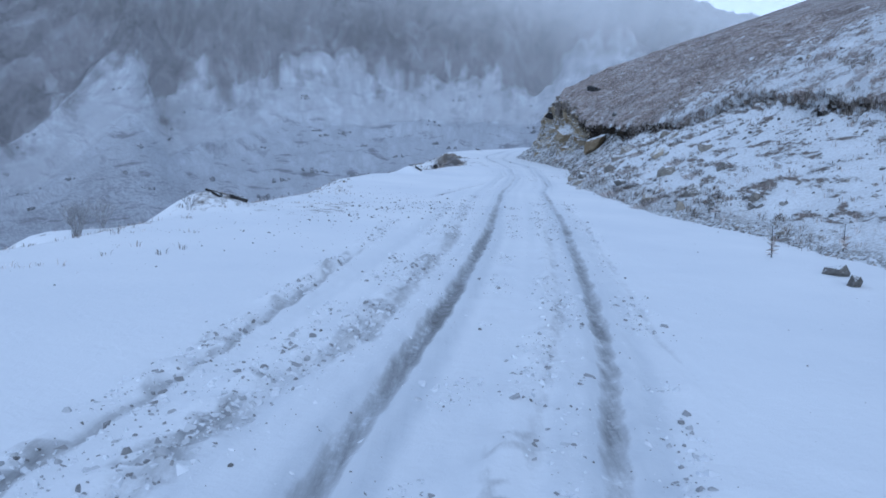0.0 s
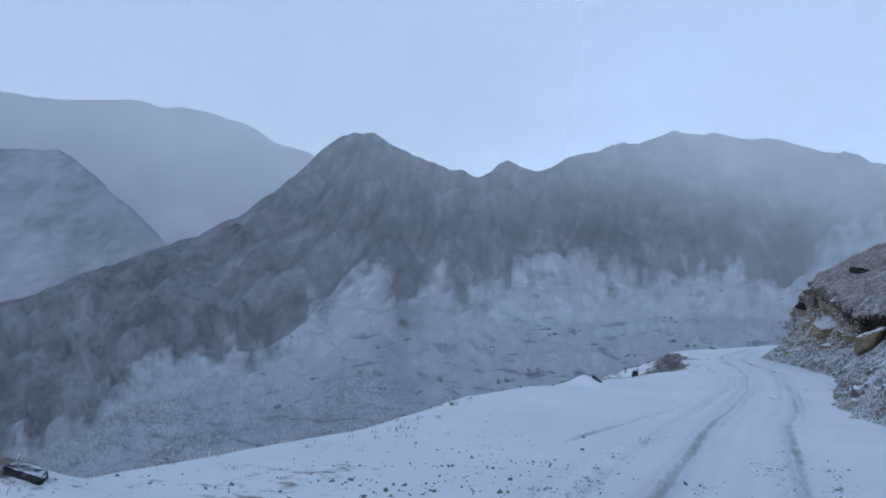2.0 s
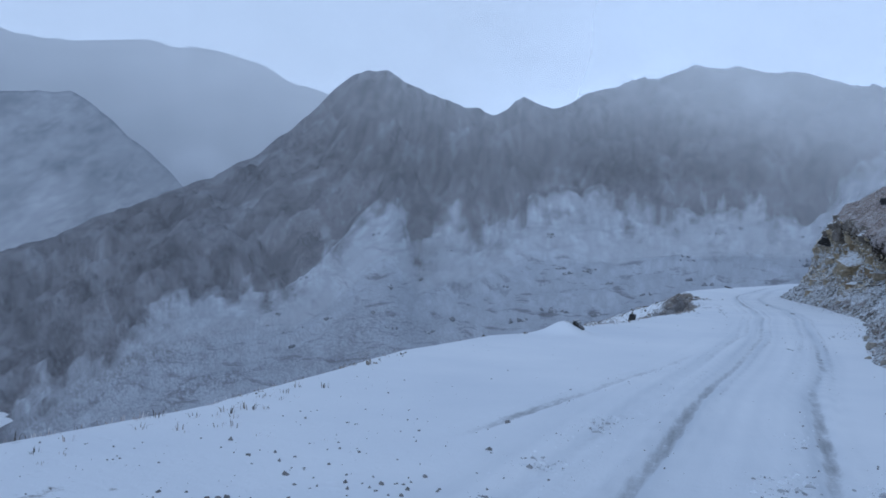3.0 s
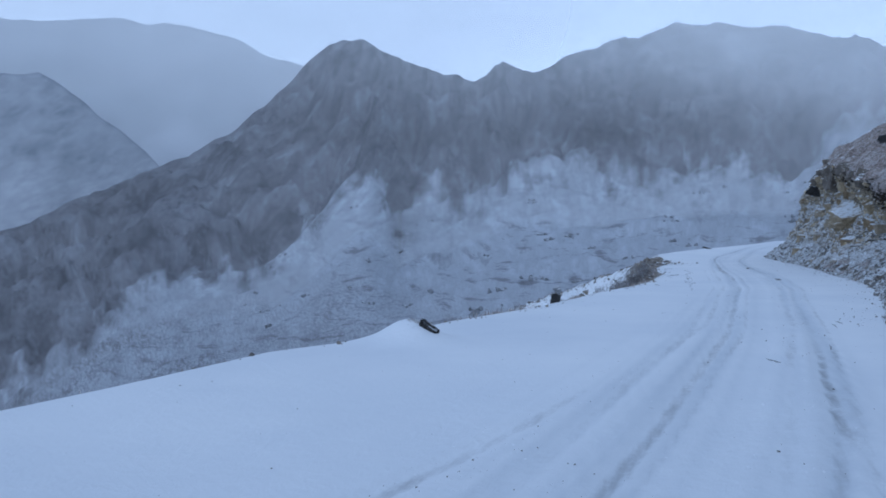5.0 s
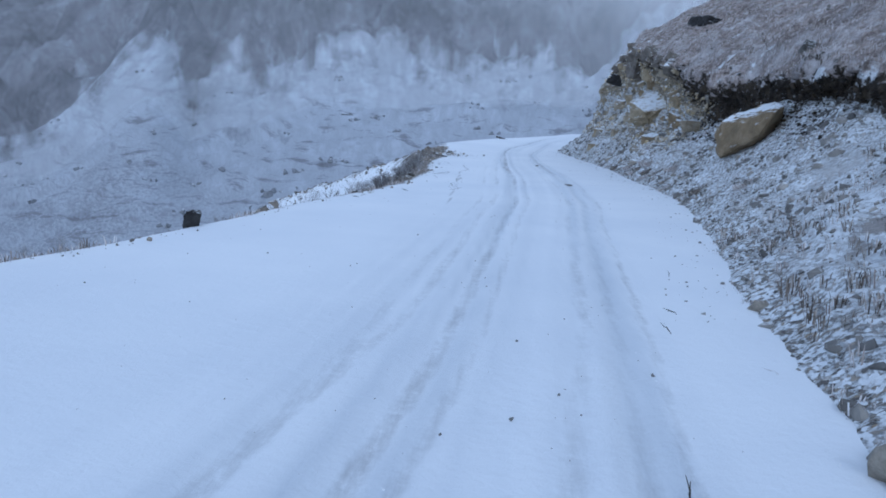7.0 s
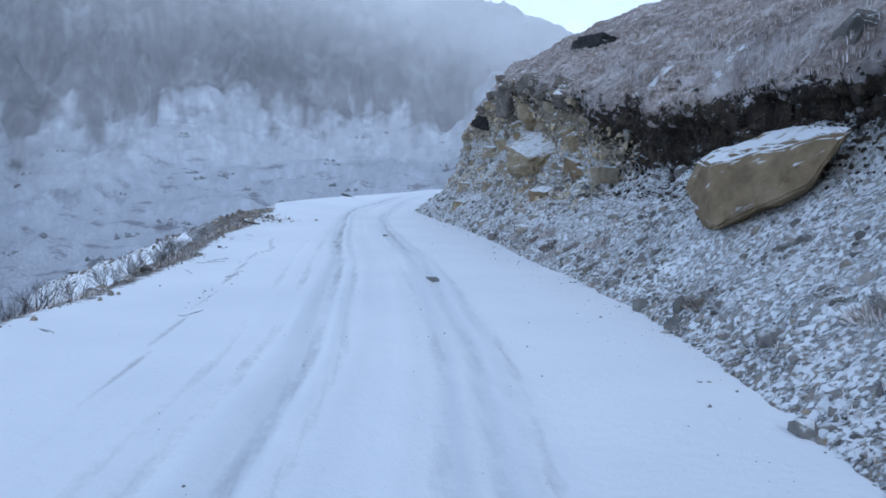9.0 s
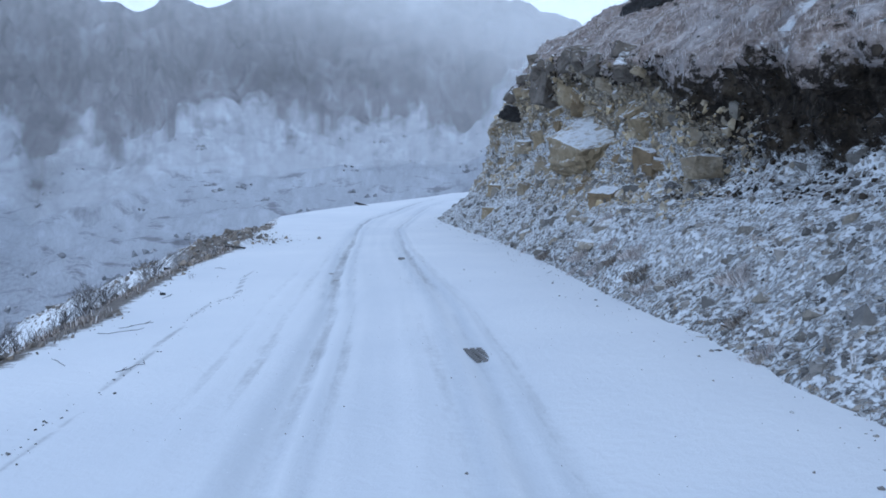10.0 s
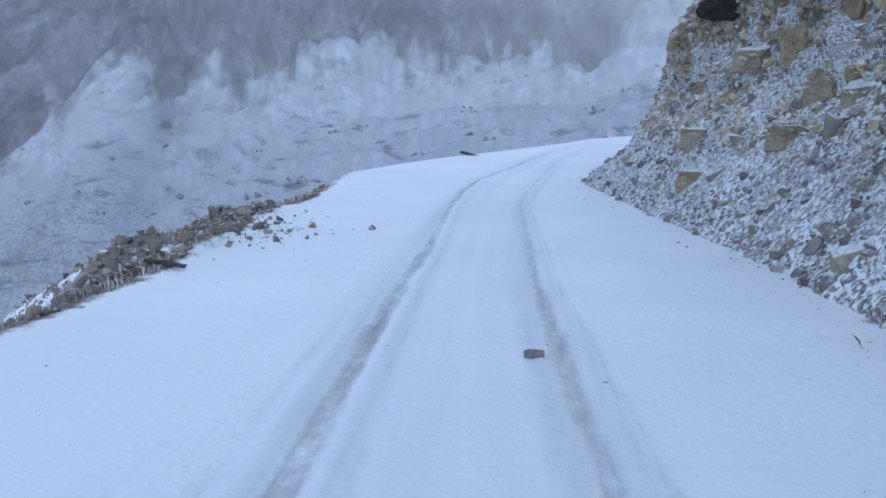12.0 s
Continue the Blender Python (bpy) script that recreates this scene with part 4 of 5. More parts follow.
# ---- stones ----
def block_bm(seed, size, fineness=0.22):
    """Angular block: the hull of points spread over a box, with crisp broken facets and thin bedding ledges."""
    r = random.Random(seed)
    bm = bmesh.new()
    for x in (-1, 1):
        for y in (-1, 1):
            for z in (-1, 1):
                bm.verts.new((x * r.uniform(0.62, 1), y * r.uniform(0.62, 1), z * r.uniform(0.62, 1)))
    for _ in range(6):
        d = Vector((r.gauss(0, 1), r.gauss(0, 1), r.gauss(0, 1))).normalized()
        bm.verts.new(d * r.uniform(0.95, 1.2))
    bmesh.ops.convex_hull(bm, input=bm.verts[:])
    bmesh.ops.delete(bm, geom=[v for v in bm.verts if not v.link_faces], context="VERTS")
    bmesh.ops.bevel(bm, geom=bm.edges[:], offset=0.03, segments=1, affect="EDGES")
    bmesh.ops.triangulate(bm, faces=bm.faces[:])
    for _ in range(3):
        long = [q for q in bm.edges if q.calc_length() > fineness]
        if not long:
            break
        bmesh.ops.subdivide_edges(bm, edges=long, cuts=1)
        bmesh.ops.triangulate(bm, faces=bm.faces[:])
    bm.normal_update()
    o = Vector((r.uniform(0, 50), r.uniform(0, 50), r.uniform(0, 50)))
    tilt = Vector((r.uniform(-0.4, 0.4), r.uniform(-0.4, 0.4), 1))
    for v in bm.verts:
        c = v.co.copy()
        bed = (c.dot(tilt) * 2.6 + 0.5 * noise.noise(c * 1.3 + o)) % 1.0
        chip = noise.voronoi(c * 2.3 + o)[0]
        v.co = c + v.normal * (0.07 * noise.fractal(c * 1.5 + o, 1.0, 2.0, 4) + 0.09 * (bed - 0.5) + 0.12 * (min(0.3, chip[1] - chip[0]) - 0.2))
    for v in bm.verts:
        v.co = Vector((v.co.x * size[0], v.co.y * size[1], v.co.z * size[2]))
    return bm


def rock(label, x, y, z, size, seed, rot=(0, 0, 0), mat=None, group="", category="rock", name="rock", detail=3):
    bm = block_bm(seed, size, {4: 0.1, 3: 0.17}.get(detail, 0.3))
    me = bpy.data.meshes.new(name)
    bm.to_mesh(me)
    bm.free()
    me.materials.append(mat or M_BOULDER)
    ob = new(name, me)
    ob.matrix_world = pose(x, y, z, *rot)
    return tagged(ob, label, category, group)


def slope_at(y, col):
    i = int(np.argmin(np.abs(ys_s - y)))
    return SLOPE[i, col], NS[i, col]


def slope_z(x, y):
    i = int(np.argmin(np.abs(ys_s - y)))
    c = SLOPE[i, :SP[1] + 6]
    o = np.argsort(c[:, 0])
    return float(np.interp(x, c[o, 0], c[o, 2]))


def gz(x, y):
    """Height of the ground at one place or at arrays of places."""
    xs, ys, Z = GROUND_GRID
    i = np.clip(np.searchsorted(xs, x) - 1, 0, len(xs) - 2)
    j = np.clip(np.searchsorted(ys, y) - 1, 0, len(ys) - 2)
    u, v = (x - xs[i]) / (xs[i + 1] - xs[i]), (y - ys[j]) / (ys[j + 1] - ys[j])
    z = (Z[j, i] * (1 - u) + Z[j, i + 1] * u) * (1 - v) + (Z[j + 1, i] * (1 - u) + Z[j + 1, i + 1] * u) * v
    return float(z) if np.ndim(z) == 0 else z


def big_boulder():
    """Long ochre slab perched under the earth bank, its flat top leaning towards the road."""
    corners = [(-0.40, 1.36, 0.38), (-0.06, -1.60, 0.60), (0.18, -1.32, 0.66), (0.6, 0.6, 0.84), (-0.05, 1.45, 0.52), (-0.64, 0.4, 0.26), (-0.62, 1.15, -0.1), (-0.80, -0.2, -0.55),
               (-0.28, -1.3, 0.02), (0.6, 0.3, -0.3), (-0.62, 0.45, -0.55)]
    bm = bmesh.new()
    for c in corners:
        bm.verts.new(c)
    bmesh.ops.convex_hull(bm, input=bm.verts[:])
    bmesh.ops.bevel(bm, geom=bm.edges[:], offset=0.035, segments=2, affect="EDGES")
    bmesh.ops.triangulate(bm, faces=bm.faces[:])
    for _ in range(4):
        long = [q for q in bm.edges if q.calc_length() > 0.16]
        bmesh.ops.subdivide_edges(bm, edges=long, cuts=1)
        bmesh.ops.triangulate(bm, faces=bm.faces[:])
    bm.normal_update()
    for v in bm.verts:
        c = v.co
        v.co = c + v.normal * (0.055 * noise.fractal(c * 1.9, 1.0, 2.0, 5) + 0.035 * noise.noise(c * Vector((3, 3, 10))) + 0.02 * noise.noise(c * 9))
    me = bpy.data.meshes.new("boulder")
    bm.to_mesh(me)
    bm.free()
    me.materials.append(M_BOULDER)
    ob = new("boulder", me)
    ob.matrix_world = pose(9.02, 48.45, 1.62)
    return tagged(ob, "large flat-topped ochre boulder with snow on its upper face", "boulder")


big_boulder()
CL = "rocks of the cliff"
ROCK_KINDS = (M_OCHRE, M_BLOCK, M_BOULDER, M_WEATHERED, M_SLATE)
for k, (x, y, z, sx, sy, sz, a, b, c, kind) in enumerate([
        (9.45, 63.3, 2.45, 0.95, 1.45, 0.66, 10, -24, 6, 0), (9.62, 59.45, 1.9, 0.36, 0.38, 0.46, 10, -8, 25, 2), (8.72, 59.5, 1.22, 0.34, 0.36, 0.32, 0, -14, 40, 2),
        (9.5, 68.4, 4.65, 0.62, 0.66, 0.72, 0, 10, 20, 3), (9.62, 62.5, 4.05, 0.34, 0.36, 0.30, 14, 0, 50, 1), (9.82, 60.3, 2.85, 0.38, 0.40, 0.30, 0, -22, 15, 0),
        (10.0, 59.1, 2.95, 0.28, 0.30, 0.30, 0, 0, 70, 1), (9.5, 59.05, 1.72, 0.2, 0.26, 0.3, 0, 0, 10, 2), (9.78, 66.4, 4.3, 0.52, 0.56, 0.58, 8, 0, 30, 0),
        (8.76, 61.6, 1.45, 0.17, 0.2, 0.16, 0, 0, 35, 2), (9.3, 73.6, 4.25, 0.8, 0.8, 0.32, 0, 16, -10, 4), (9.75, 72.0, 5.1, 0.6, 0.9, 0.28, 0, 18, 10, 4), (9.45, 69.3, 3.0, 0.42, 0.44, 0.42, 0, 0, 15, 0),
        (7.55, 69.0, 0.66, 0.24, 0.26, 0.26, 0, 0, 60, 0), (9.15, 70.8, 2.95, 0.42, 0.46, 0.26, 0, -12, 20, 1), (9.15, 66.0, 2.0, 0.34, 0.36, 0.26, 0, -18, 45, 1),
        (10.0, 64.6, 3.9, 0.5, 0.55, 0.5, 0, 0, 80, 1), (10.05, 61.6, 3.3, 0.4, 0.46, 0.36, 0, 0, 30, 0), (9.9, 57.9, 2.2, 0.24, 0.3, 0.22, 0, 0, 10, 2), (9.35, 56.3, 1.85, 0.3, 0.26, 0.22, 0, 0, 5, 1),
        (9.3, 75.6, 3.5, 0.5, 0.5, 0.4, 0, 8, 30, 1), (10.3, 70.2, 5.7, 0.6, 0.7, 0.4, 0, 10, 20, 3), (8.35, 66.8, 1.45, 0.26, 0.3, 0.22, 0, 0, 12, 1), (8.05, 70.9, 1.4, 0.3, 0.36, 0.26, 0, 0, 33, 0)]):
    rock("angular ochre block in the rock face" if k else "broad ochre slab jutting from the scree under snow", x, y, z, (sx, sy, sz), 100 + k, (a, b, c), mat=ROCK_KINDS[kind], group=CL, detail=4 if k < 3 else 3)
for k in range(70):
    y = rng.uniform(58, 79)
    col = int(rng.integers(SP[1] - 4, SP[2] - 1))
    p, nn = slope_at(y, col)
    r = 0.10 * 3.2 ** rng.uniform()
    rock("broken ochre and grey block in the cliff", *(p - nn * r * 0.45), (r * rng.uniform(0.8, 1.5), r * rng.uniform(0.8, 1.4), r * rng.uniform(0.5, 0.9)), 200 + k,
         tuple(rng.uniform(-35, 35, 3)), (M_BLOCK, M_OCHRE, M_BLOCK, M_BOULDER)[k % 4], CL, detail=2)
for x, y, z, sx, sy, sz, b in ((11.35, 64.0, 6.3, 0.5, 1.15, 0.24, 14), (11.5, 66.0, 6.55, 0.4, 0.8, 0.2, 10)):
    rock("dark bare earth scar under a turf edge on the hillside", x, y, z, (sx, sy, sz), 640 + int(sy * 10), (4, b, 5), M_SLATE, category="earth scar", name="earth_scar")


def chip_mesh(name, seed, mat, points=11, flat=0.7):
    """Angular splinter: the hull of a few points on a squashed ball."""
    r = random.Random(seed)
    bm = bmesh.new()
    for _ in range(points):
        bm.verts.new(Vector((r.gauss(0, 1), r.gauss(0, 1), r.gauss(0, 1))).normalized() * r.uniform(0.85, 1.1))
    bmesh.ops.convex_hull(bm, input=bm.verts[:])
    bmesh.ops.delete(bm, geom=[v for v in bm.verts if not v.link_faces], context="VERTS")
    sx, sy, sz = 1.0, r.uniform(0.65, 1.0), r.uniform(0.75, 1.2) * flat
    for v in bm.verts:
        v.co = Vector((v.co.x * sx, v.co.y * sy, v.co.z * sz))
    me = bpy.data.meshes.new(name)
    bm.to_mesh(me)
    bm.free()
    me.materials.append(mat)
    return me


STONE_MESHES = [chip_mesh("stone", 300 + k, M_STONE, 16, 0.68) for k in range(12)]
SPLINTERS = [chip_mesh("chip", 370 + k, M_CRAGS, 7 + k % 3, 0.55) for k in range(24)]
CHIPS = [chip_mesh("chip", 330 + k, M_STONES, 9 + k % 4, 0.7) for k in range(24)]


def spin():
    return Euler(tuple(rng.uniform(-1.3, 1.3, 2)) + (rng.uniform(0, 6.28),))


def place(p, r):
    return Matrix.LocRotScale(Vector(p), spin(), Vector((r, r, r)))


def scatter(name, label, spots, mat, kinds=CHIPS):
    """One mesh of many stones; spots: rows of x, y, z, radius."""
    base = []
    for me in kinds:
        v = np.empty(len(me.vertices) * 3)
        me.vertices.foreach_get("co", v)
        base.append((v.reshape(-1, 3), np.array([tuple(q.vertices) for q in me.polygons])))
    V, F, off = [], [], 0
    for k, (x, y, z, r) in enumerate(spots):
        v, f = base[k % len(base)]
        m = np.array(spin().to_matrix()) * r
        V.append(v @ m.T + (x, y, z))
        F.append(f + off)
        off += len(v)
    return tagged(new(name, soup(name, np.concatenate(V), np.concatenate(F), mat)), label, "stones", kind="stuff")


def scree_spots(count, y0, y1, lo, hi, c0=0, c1=None, thin=False):
    out = []
    c1 = SP[1] + 3 if c1 is None else c1
    for _ in range(count):
        i = int(np.argmin(np.abs(ys_s - rng.uniform(y0, y1))))
        j = int(rng.integers(c0, c1))
        t = rng.uniform(0, 1)
        p = SLOPE[i, j] * (1 - t) + SLOPE[i, j + 1] * t + (0, rng.uniform(-0.12, 0.12), 0)
        if thin and noise.noise(Vector(p) * 0.8) + 0.5 * noise.noise(Vector(p) * 2.3) < rng.uniform(-0.4, 0.38):
            continue
        r = lo * (hi / lo) ** (rng.uniform() ** 2.2)
        out.append((*(p - NS[i, j] * r * (0.22 if thin else 0.2)), r))
    return out


near = scree_spots(200, 45, 66, 0.06, 0.16) + scree_spots(95, 57, 76, 0.12, 0.34)
for k, (x, y, z, r) in enumerate(near):
    piece("stone", STONE_MESHES[k % 12], scree, place((x, y, z), r))
scatter("scree_stones", "broken stones strewn over the scree slope", scree_spots(44000, 37, 82, 0.009, 0.065, 0, SP[1] + 6, True) + scree_spots(1700, 40, 80, 0.06, 0.2, 2, SP[1] + 6, True) + scree_spots(2000, 13, 41, 0.02, 0.15, 2, SP[1] + 8), M_STONES)
crags = (scree_spots(3800, 55.5, 82, 0.05, 0.22, SP[1] - 12, SP[2] + 1) + scree_spots(14000, 55, 80, 0.02, 0.10, SP[1] - 16, SP[2]))
scatter("cliff_rubble", "broken ochre and grey stones wedged in the rock face", [q for q in crags if q[1] > 66 or q[2] < 3.2 + 0.2 * (q[1] - 58)], M_CRAGS, SPLINTERS)
foot_spots = []
for _ in range(380):
    y = rng.uniform(36, 78)
    x = FOOT(y) - abs(rng.normal(0, 0.38)) + 0.2
    r = 0.009 * 4.5 ** (rng.uniform() ** 3)
    foot_spots.append((x, y, gz(x, y) - r * 0.15, r))
scatter("fallen_stones", "small fallen stones along the foot of the scree", foot_spots, M_STONES)
def heap_place():
    """A spot on the rubble heaps that lie along the outer edge."""
    k = rng.uniform() ** 1.6
    if rng.uniform() < 0.16:
        y = rng.choice((59.0, 62.0, 65.0, 67.0)) + rng.normal(0, 1.2)
        return float(EDGE(y)) - 0.1 - abs(rng.normal(0.3, 0.5)), y
    return 0.0 - 11.0 * k + rng.normal(0, 0.7 + k), 66.0 + 13.8 * k + rng.normal(0, 0.7 + k)


bank = []
for k in range(4600):
    if k % 4:
        x, y = heap_place()
    else:
        y = rng.uniform(26, 80)
        x = EDGE(y) - 0.9 - abs(rng.normal(0, 2.2))
    r = 0.015 * 6.0 ** (rng.uniform() ** 3)
    bank.append((x, y, gz(x, y) + r * 0.2, r * (1.0 if x > -2 else 1.7)))
for _ in range(900):
    y = rng.uniform(24, 62)
    x = float(EDGE(y)) + 0.15 - abs(rng.normal(0, 0.7))
    if noise.noise(Vector((x * 0.6, y * 0.5, 9.0))) > -0.05:
        r = 0.012 * 6.0 ** (rng.uniform() ** 3)
        bank.append((x, y, gz(x, y) + r * 0.2, r))
for _ in range(2600):
    y = rng.uniform(41, 76)
    x = float(EDGE(y)) - 0.15 - abs(rng.normal(0.2, 0.9))
    if noise.noise(Vector((x * 0.5, y * 0.4, 3.0))) > 0.22 - 0.012 * (y - 41):
        r = 0.02 * 8.0 ** (rng.uniform() ** 2.2)
        bank.append((x, y, gz(x, y) + r * 0.15, r))
scatter("bank_stones", "brown rubble along the outer edge of the road", bank, M_RUBBLES)
RUBBLE_MESHES = [chip_mesh("rock", 400 + k, M_RUBBLE, 18, 0.6) for k in range(8)]
for k in range(110):
    x, y = heap_place()
    r = 0.05 * 3.4 ** rng.uniform()
    ob = new("rock", RUBBLE_MESHES[k % 8])
    r *= 1.0 if x > -2 else 1.4
    ob.matrix_world = place((x, y, gz(x, y) + 0.15 * r), r)
    tagged(ob, "brown-grey rubble rock dusted with snow on the bank", "rock", "rubble heap")
for x, y, r in ((5.05, 9.3, 0.17), (5.25, 10.1, 0.2), (5.7, 15.2, 0.1), (5.95, 13.2, 0.14), (6.4, 14.6, 0.13), (6.9, 17.2, 0.22), (5.6, 18.4, 0.25), (6.2, 19.6, 0.3), (5.4, 20.8, 0.24),
                (7.4, 21.0, 0.28), (6.6, 23.5, 0.35), (5.6, 25.5, 0.3), (7.2, 27, 0.4), (6.0, 29, 0.32), (8.2, 25, 0.3), (8.6, 30, 0.4), (7.0, 33, 0.4),
                (4.6, 27.5, 0.2), (4.9, 29.6, 0.26), (4.7, 31.0, 0.16), (5.4, 31.6, 0.3), (5.2, 33.4, 0.18), (5.9, 34.6, 0.25), (6.6, 36.4, 0.3), (5.7, 36.9, 0.16), (7.4, 30.6, 0.28), (7.9, 35.2, 0.34), (9.2, 33.6, 0.3), (6.4, 31.9, 0.22)):
    z = gz(x, y) if x < FOOT(y) else slope_z(x, y)
    ob = new("rock", STONE_MESHES[int(r * 100) % 12])
    ob.matrix_world = place((x, y, z + 0.05 * r), r)
    tagged(ob, "grey-brown stone lying in the snow", "rock", "roadside stones")


# ---- low frosted bushes on the far side of the valley ----
def far_bushes():
    az, dist, height = MOUNTAIN
    spots = []
    for _ in range(190):
        a, r = rng.uniform(-34, 12), rng.uniform(150, 400)
        if noise.noise(Vector((a * 0.35, r * 0.02, 5.0))) < 0.05:
            continue
        i, j = int(np.argmin(np.abs(dist - r))), int(np.argmin(np.abs(az - a)))
        x, y = 2 + dist[i] * math.sin(radians(az[j])), 20 + dist[i] * math.cos(radians(az[j]))
        for _ in range(5):
            spots.append((x + rng.normal(0, 1.6), y + rng.normal(0, 0.8), height[i, j] + rng.uniform(-0.2, 0.3), 0.5 * 2.4 ** rng.uniform()))
    ob = scatter("far_bushes", "low grey frosted bushes across the valley", spots, M_FARBUSH)
    ob["category"] = "bushes"


far_bushes()


# ---- grass, twigs and shrubs ----
def blades(spots, mat, name, label, count=9, h=0.10, w=0.004, lean=0.9):
    V, F, k = [], [], 0
    for x, y, z, s in spots:
        for _ in range(count):
            a, q = rng.uniform(0, 6.28), rng.uniform(0.1, lean)
            hh = h * s * rng.uniform(0.5, 1.2)
            dx, dy = math.cos(a), math.sin(a)
            bx, by = x + dx * 0.05 * s, y + dy * 0.05 * s
            ww = w * s
            tip = (bx + dx * q * hh, by + dy * q * hh, z + hh * (1 - 0.4 * q))
            mid = (bx + dx * q * hh * 0.35, by + dy * q * hh * 0.35, z + hh * 0.6)
            V += [(bx - dy * ww, by + dx * ww, z - 0.03), (bx + dy * ww, by - dx * ww, z - 0.03), (mid[0] + dy * ww, mid[1] - dx * ww, mid[2]), (mid[0] - dy * ww, mid[1] + dx * ww, mid[2]), tip]
            F += [(k, k + 1, k + 2, k + 3), (k + 3, k + 2, k + 4)]
            k += 5
    me = bpy.data.meshes.new(name)
    me.from_pydata(V, [], F)
    me.materials.append(mat)
    return tagged(new(name, me), label, "grass", kind="stuff")


tufts = []
for _ in range(15000):
    i = int(np.argmin(np.abs(ys_s - rng.uniform(38, 80))))
    j = int(SP[2] + rng.uniform(0, 1) ** 1.3 * 80)
    q = rng.uniform(0, 1)
    tufts.append((*(SLOPE[i, j] * (1 - q) + SLOPE[i, j + 1] * q + (0, rng.uniform(-0.1, 0.1), -0.02)), rng.uniform(0.5, 1.3)))
blades(tufts, M_GRASS, "hill_grass", "frosted dry grass tufts covering the hillside", 6, 0.085, 0.0032)
tussocks = [q for q in tufts if noise.noise(Vector(q[:3]) * 0.7) > 0.08]
blades(tussocks[::4], M_SEDGE, "tussock_grass", "dark tussocks of dead grass on the hillside", 12, 0.11, 0.004, 1.2)
lows = []
for _ in range(3800):
    i = int(np.argmin(np.abs(ys_s - rng.uniform(12, 41))))
    lows.append((*(SLOPE[i, int(rng.integers(2, SP[2] + 60))] + (0, rng.uniform(-0.15, 0.15), -0.02)), rng.uniform(0.5, 1.5)))
for _ in range(500):
    i = int(np.argmin(np.abs(ys_s - rng.uniform(40, 66))))
    lows.append((*SLOPE[i, int(rng.integers(1, SP[1]))], rng.uniform(0.4, 0.9)))
blades(lows, M_GRASS, "slope_grass", "sparse dry grass poking through snow on the slope", 7)
dark = []
while len(dark) < 2600:
    y = rng.uniform(12, 42)
    i, j = int(np.argmin(np.abs(ys_s - y))), int(rng.integers(6, SP[2] + 20))
    p = SLOPE[i, j]
    if noise.noise(Vector((p[0] * 0.9, p[1] * 0.45, p[2] * 1.6))) > 0.12:
        dark.append((p[0] + rng.normal(0, 0.08), p[1] + rng.uniform(-0.15, 0.15), p[2] - 0.02, rng.uniform(0.6, 1.4)))
blades(dark, M_SEDGE, "dead_grass", "clumps of dark dead grass on the snowy slope", 9, 0.11, 0.005, 1.1)
side = []
for _ in range(1300):
    y = rng.uniform(6, 78)
    x = EDGE(y) - 0.25 - abs(rng.normal(0, 0.8))
    side.append((x, y, gz(x, y) - 0.02, rng.uniform(0.3, 0.9)))
for _ in range(300):
    y = rng.uniform(7, 22)
    x = EDGE(y) + rng.normal(0.1, 0.7)
    if noise.noise(Vector((x * 0.7, y * 0.9, 4.0))) > 0.0:
        side.append((x, y, gz(x, y) - 0.02, rng.uniform(0.4, 1.2)))
for _ in range(2600):
    y = rng.uniform(34, 74)
    x = float(EDGE(y)) - 0.1 - abs(rng.normal(0, 0.9))
    if noise.noise(Vector((x * 0.6, y * 0.5, 6.0))) > -0.1:
        side.append((x, y, gz(x, y) - 0.02, rng.uniform(0.5, 1.5)))
blades(side[::2], M_GRASS, "bank_grass", "dry frosted grass along the outer bank", 7)
blades(side[1::2], M_SEDGE, "bank_sedge", "dark dead grass along the outer bank", 8)


soil = []
for _ in range(6500):
    i, j = row(rng.uniform(36, 57.3)), int(rng.integers(SP[1] + 3, SP[2] - 1))
    r = 0.018 * 6.0 ** (rng.uniform() ** 2.2)
    soil.append((*(SLOPE[i, j] - NS[i, j] * 0.3 * r + (0, rng.uniform(-0.08, 0.08), rng.uniform(-0.04, 0.04))), r))
for _ in range(2600):
    y = rng.uniform(44, 57.5)
    if noise.noise(Vector((y * 0.55, 2.0, 7.0))) > -0.1:
        i, j = row(y), int(rng.integers(SP[1] - 8, SP[1] + 5))
        r = 0.015 * 6.0 ** (rng.uniform() ** 2.4)
        soil.append((*(SLOPE[i, j] - NS[i, j] * 0.2 * r + (0, rng.uniform(-0.1, 0.1), 0)), r))
for _ in range(900):
    i, j = row(rng.uniform(58.0, 72)), int(rng.integers(SP[2] - 5, SP[2] + 2))
    r = 0.02 * 7.0 ** (rng.uniform() ** 2.0)
    soil.append((*(SLOPE[i, j] - NS[i, j] * 0.3 * r + (0, rng.uniform(-0.08, 0.08), rng.uniform(-0.04, 0.04))), r))
scatter("soil_clods", "clods of dark earth and small stones in the bank", soil, M_SOIL)
for k in range(16):
    y = 60 + 1.25 * k + rng.uniform(-0.5, 0.5)
    p, nn = slope_at(y, SP[2] + int(rng.integers(-2, 5)))
    r = rng.uniform(0.18, 0.36)
    rock("dark weathered rock at the turf edge above the cliff", *(p - nn * r * 0.35), (r * 1.2, r * 1.3, r * 0.8), 600 + k, tuple(rng.uniform(-30, 30, 3)), M_WEATHERED, "rocks at the turf edge")
hill_bits = []
for _ in range(260):
    i = row(rng.uniform(16, 78))
    j = int(SP[2] + 4 + rng.uniform() ** 1.3 * 74)
    hill_bits.append((*SLOPE[i, j], 0.035 * 6.0 ** (rng.uniform() ** 2.5)))
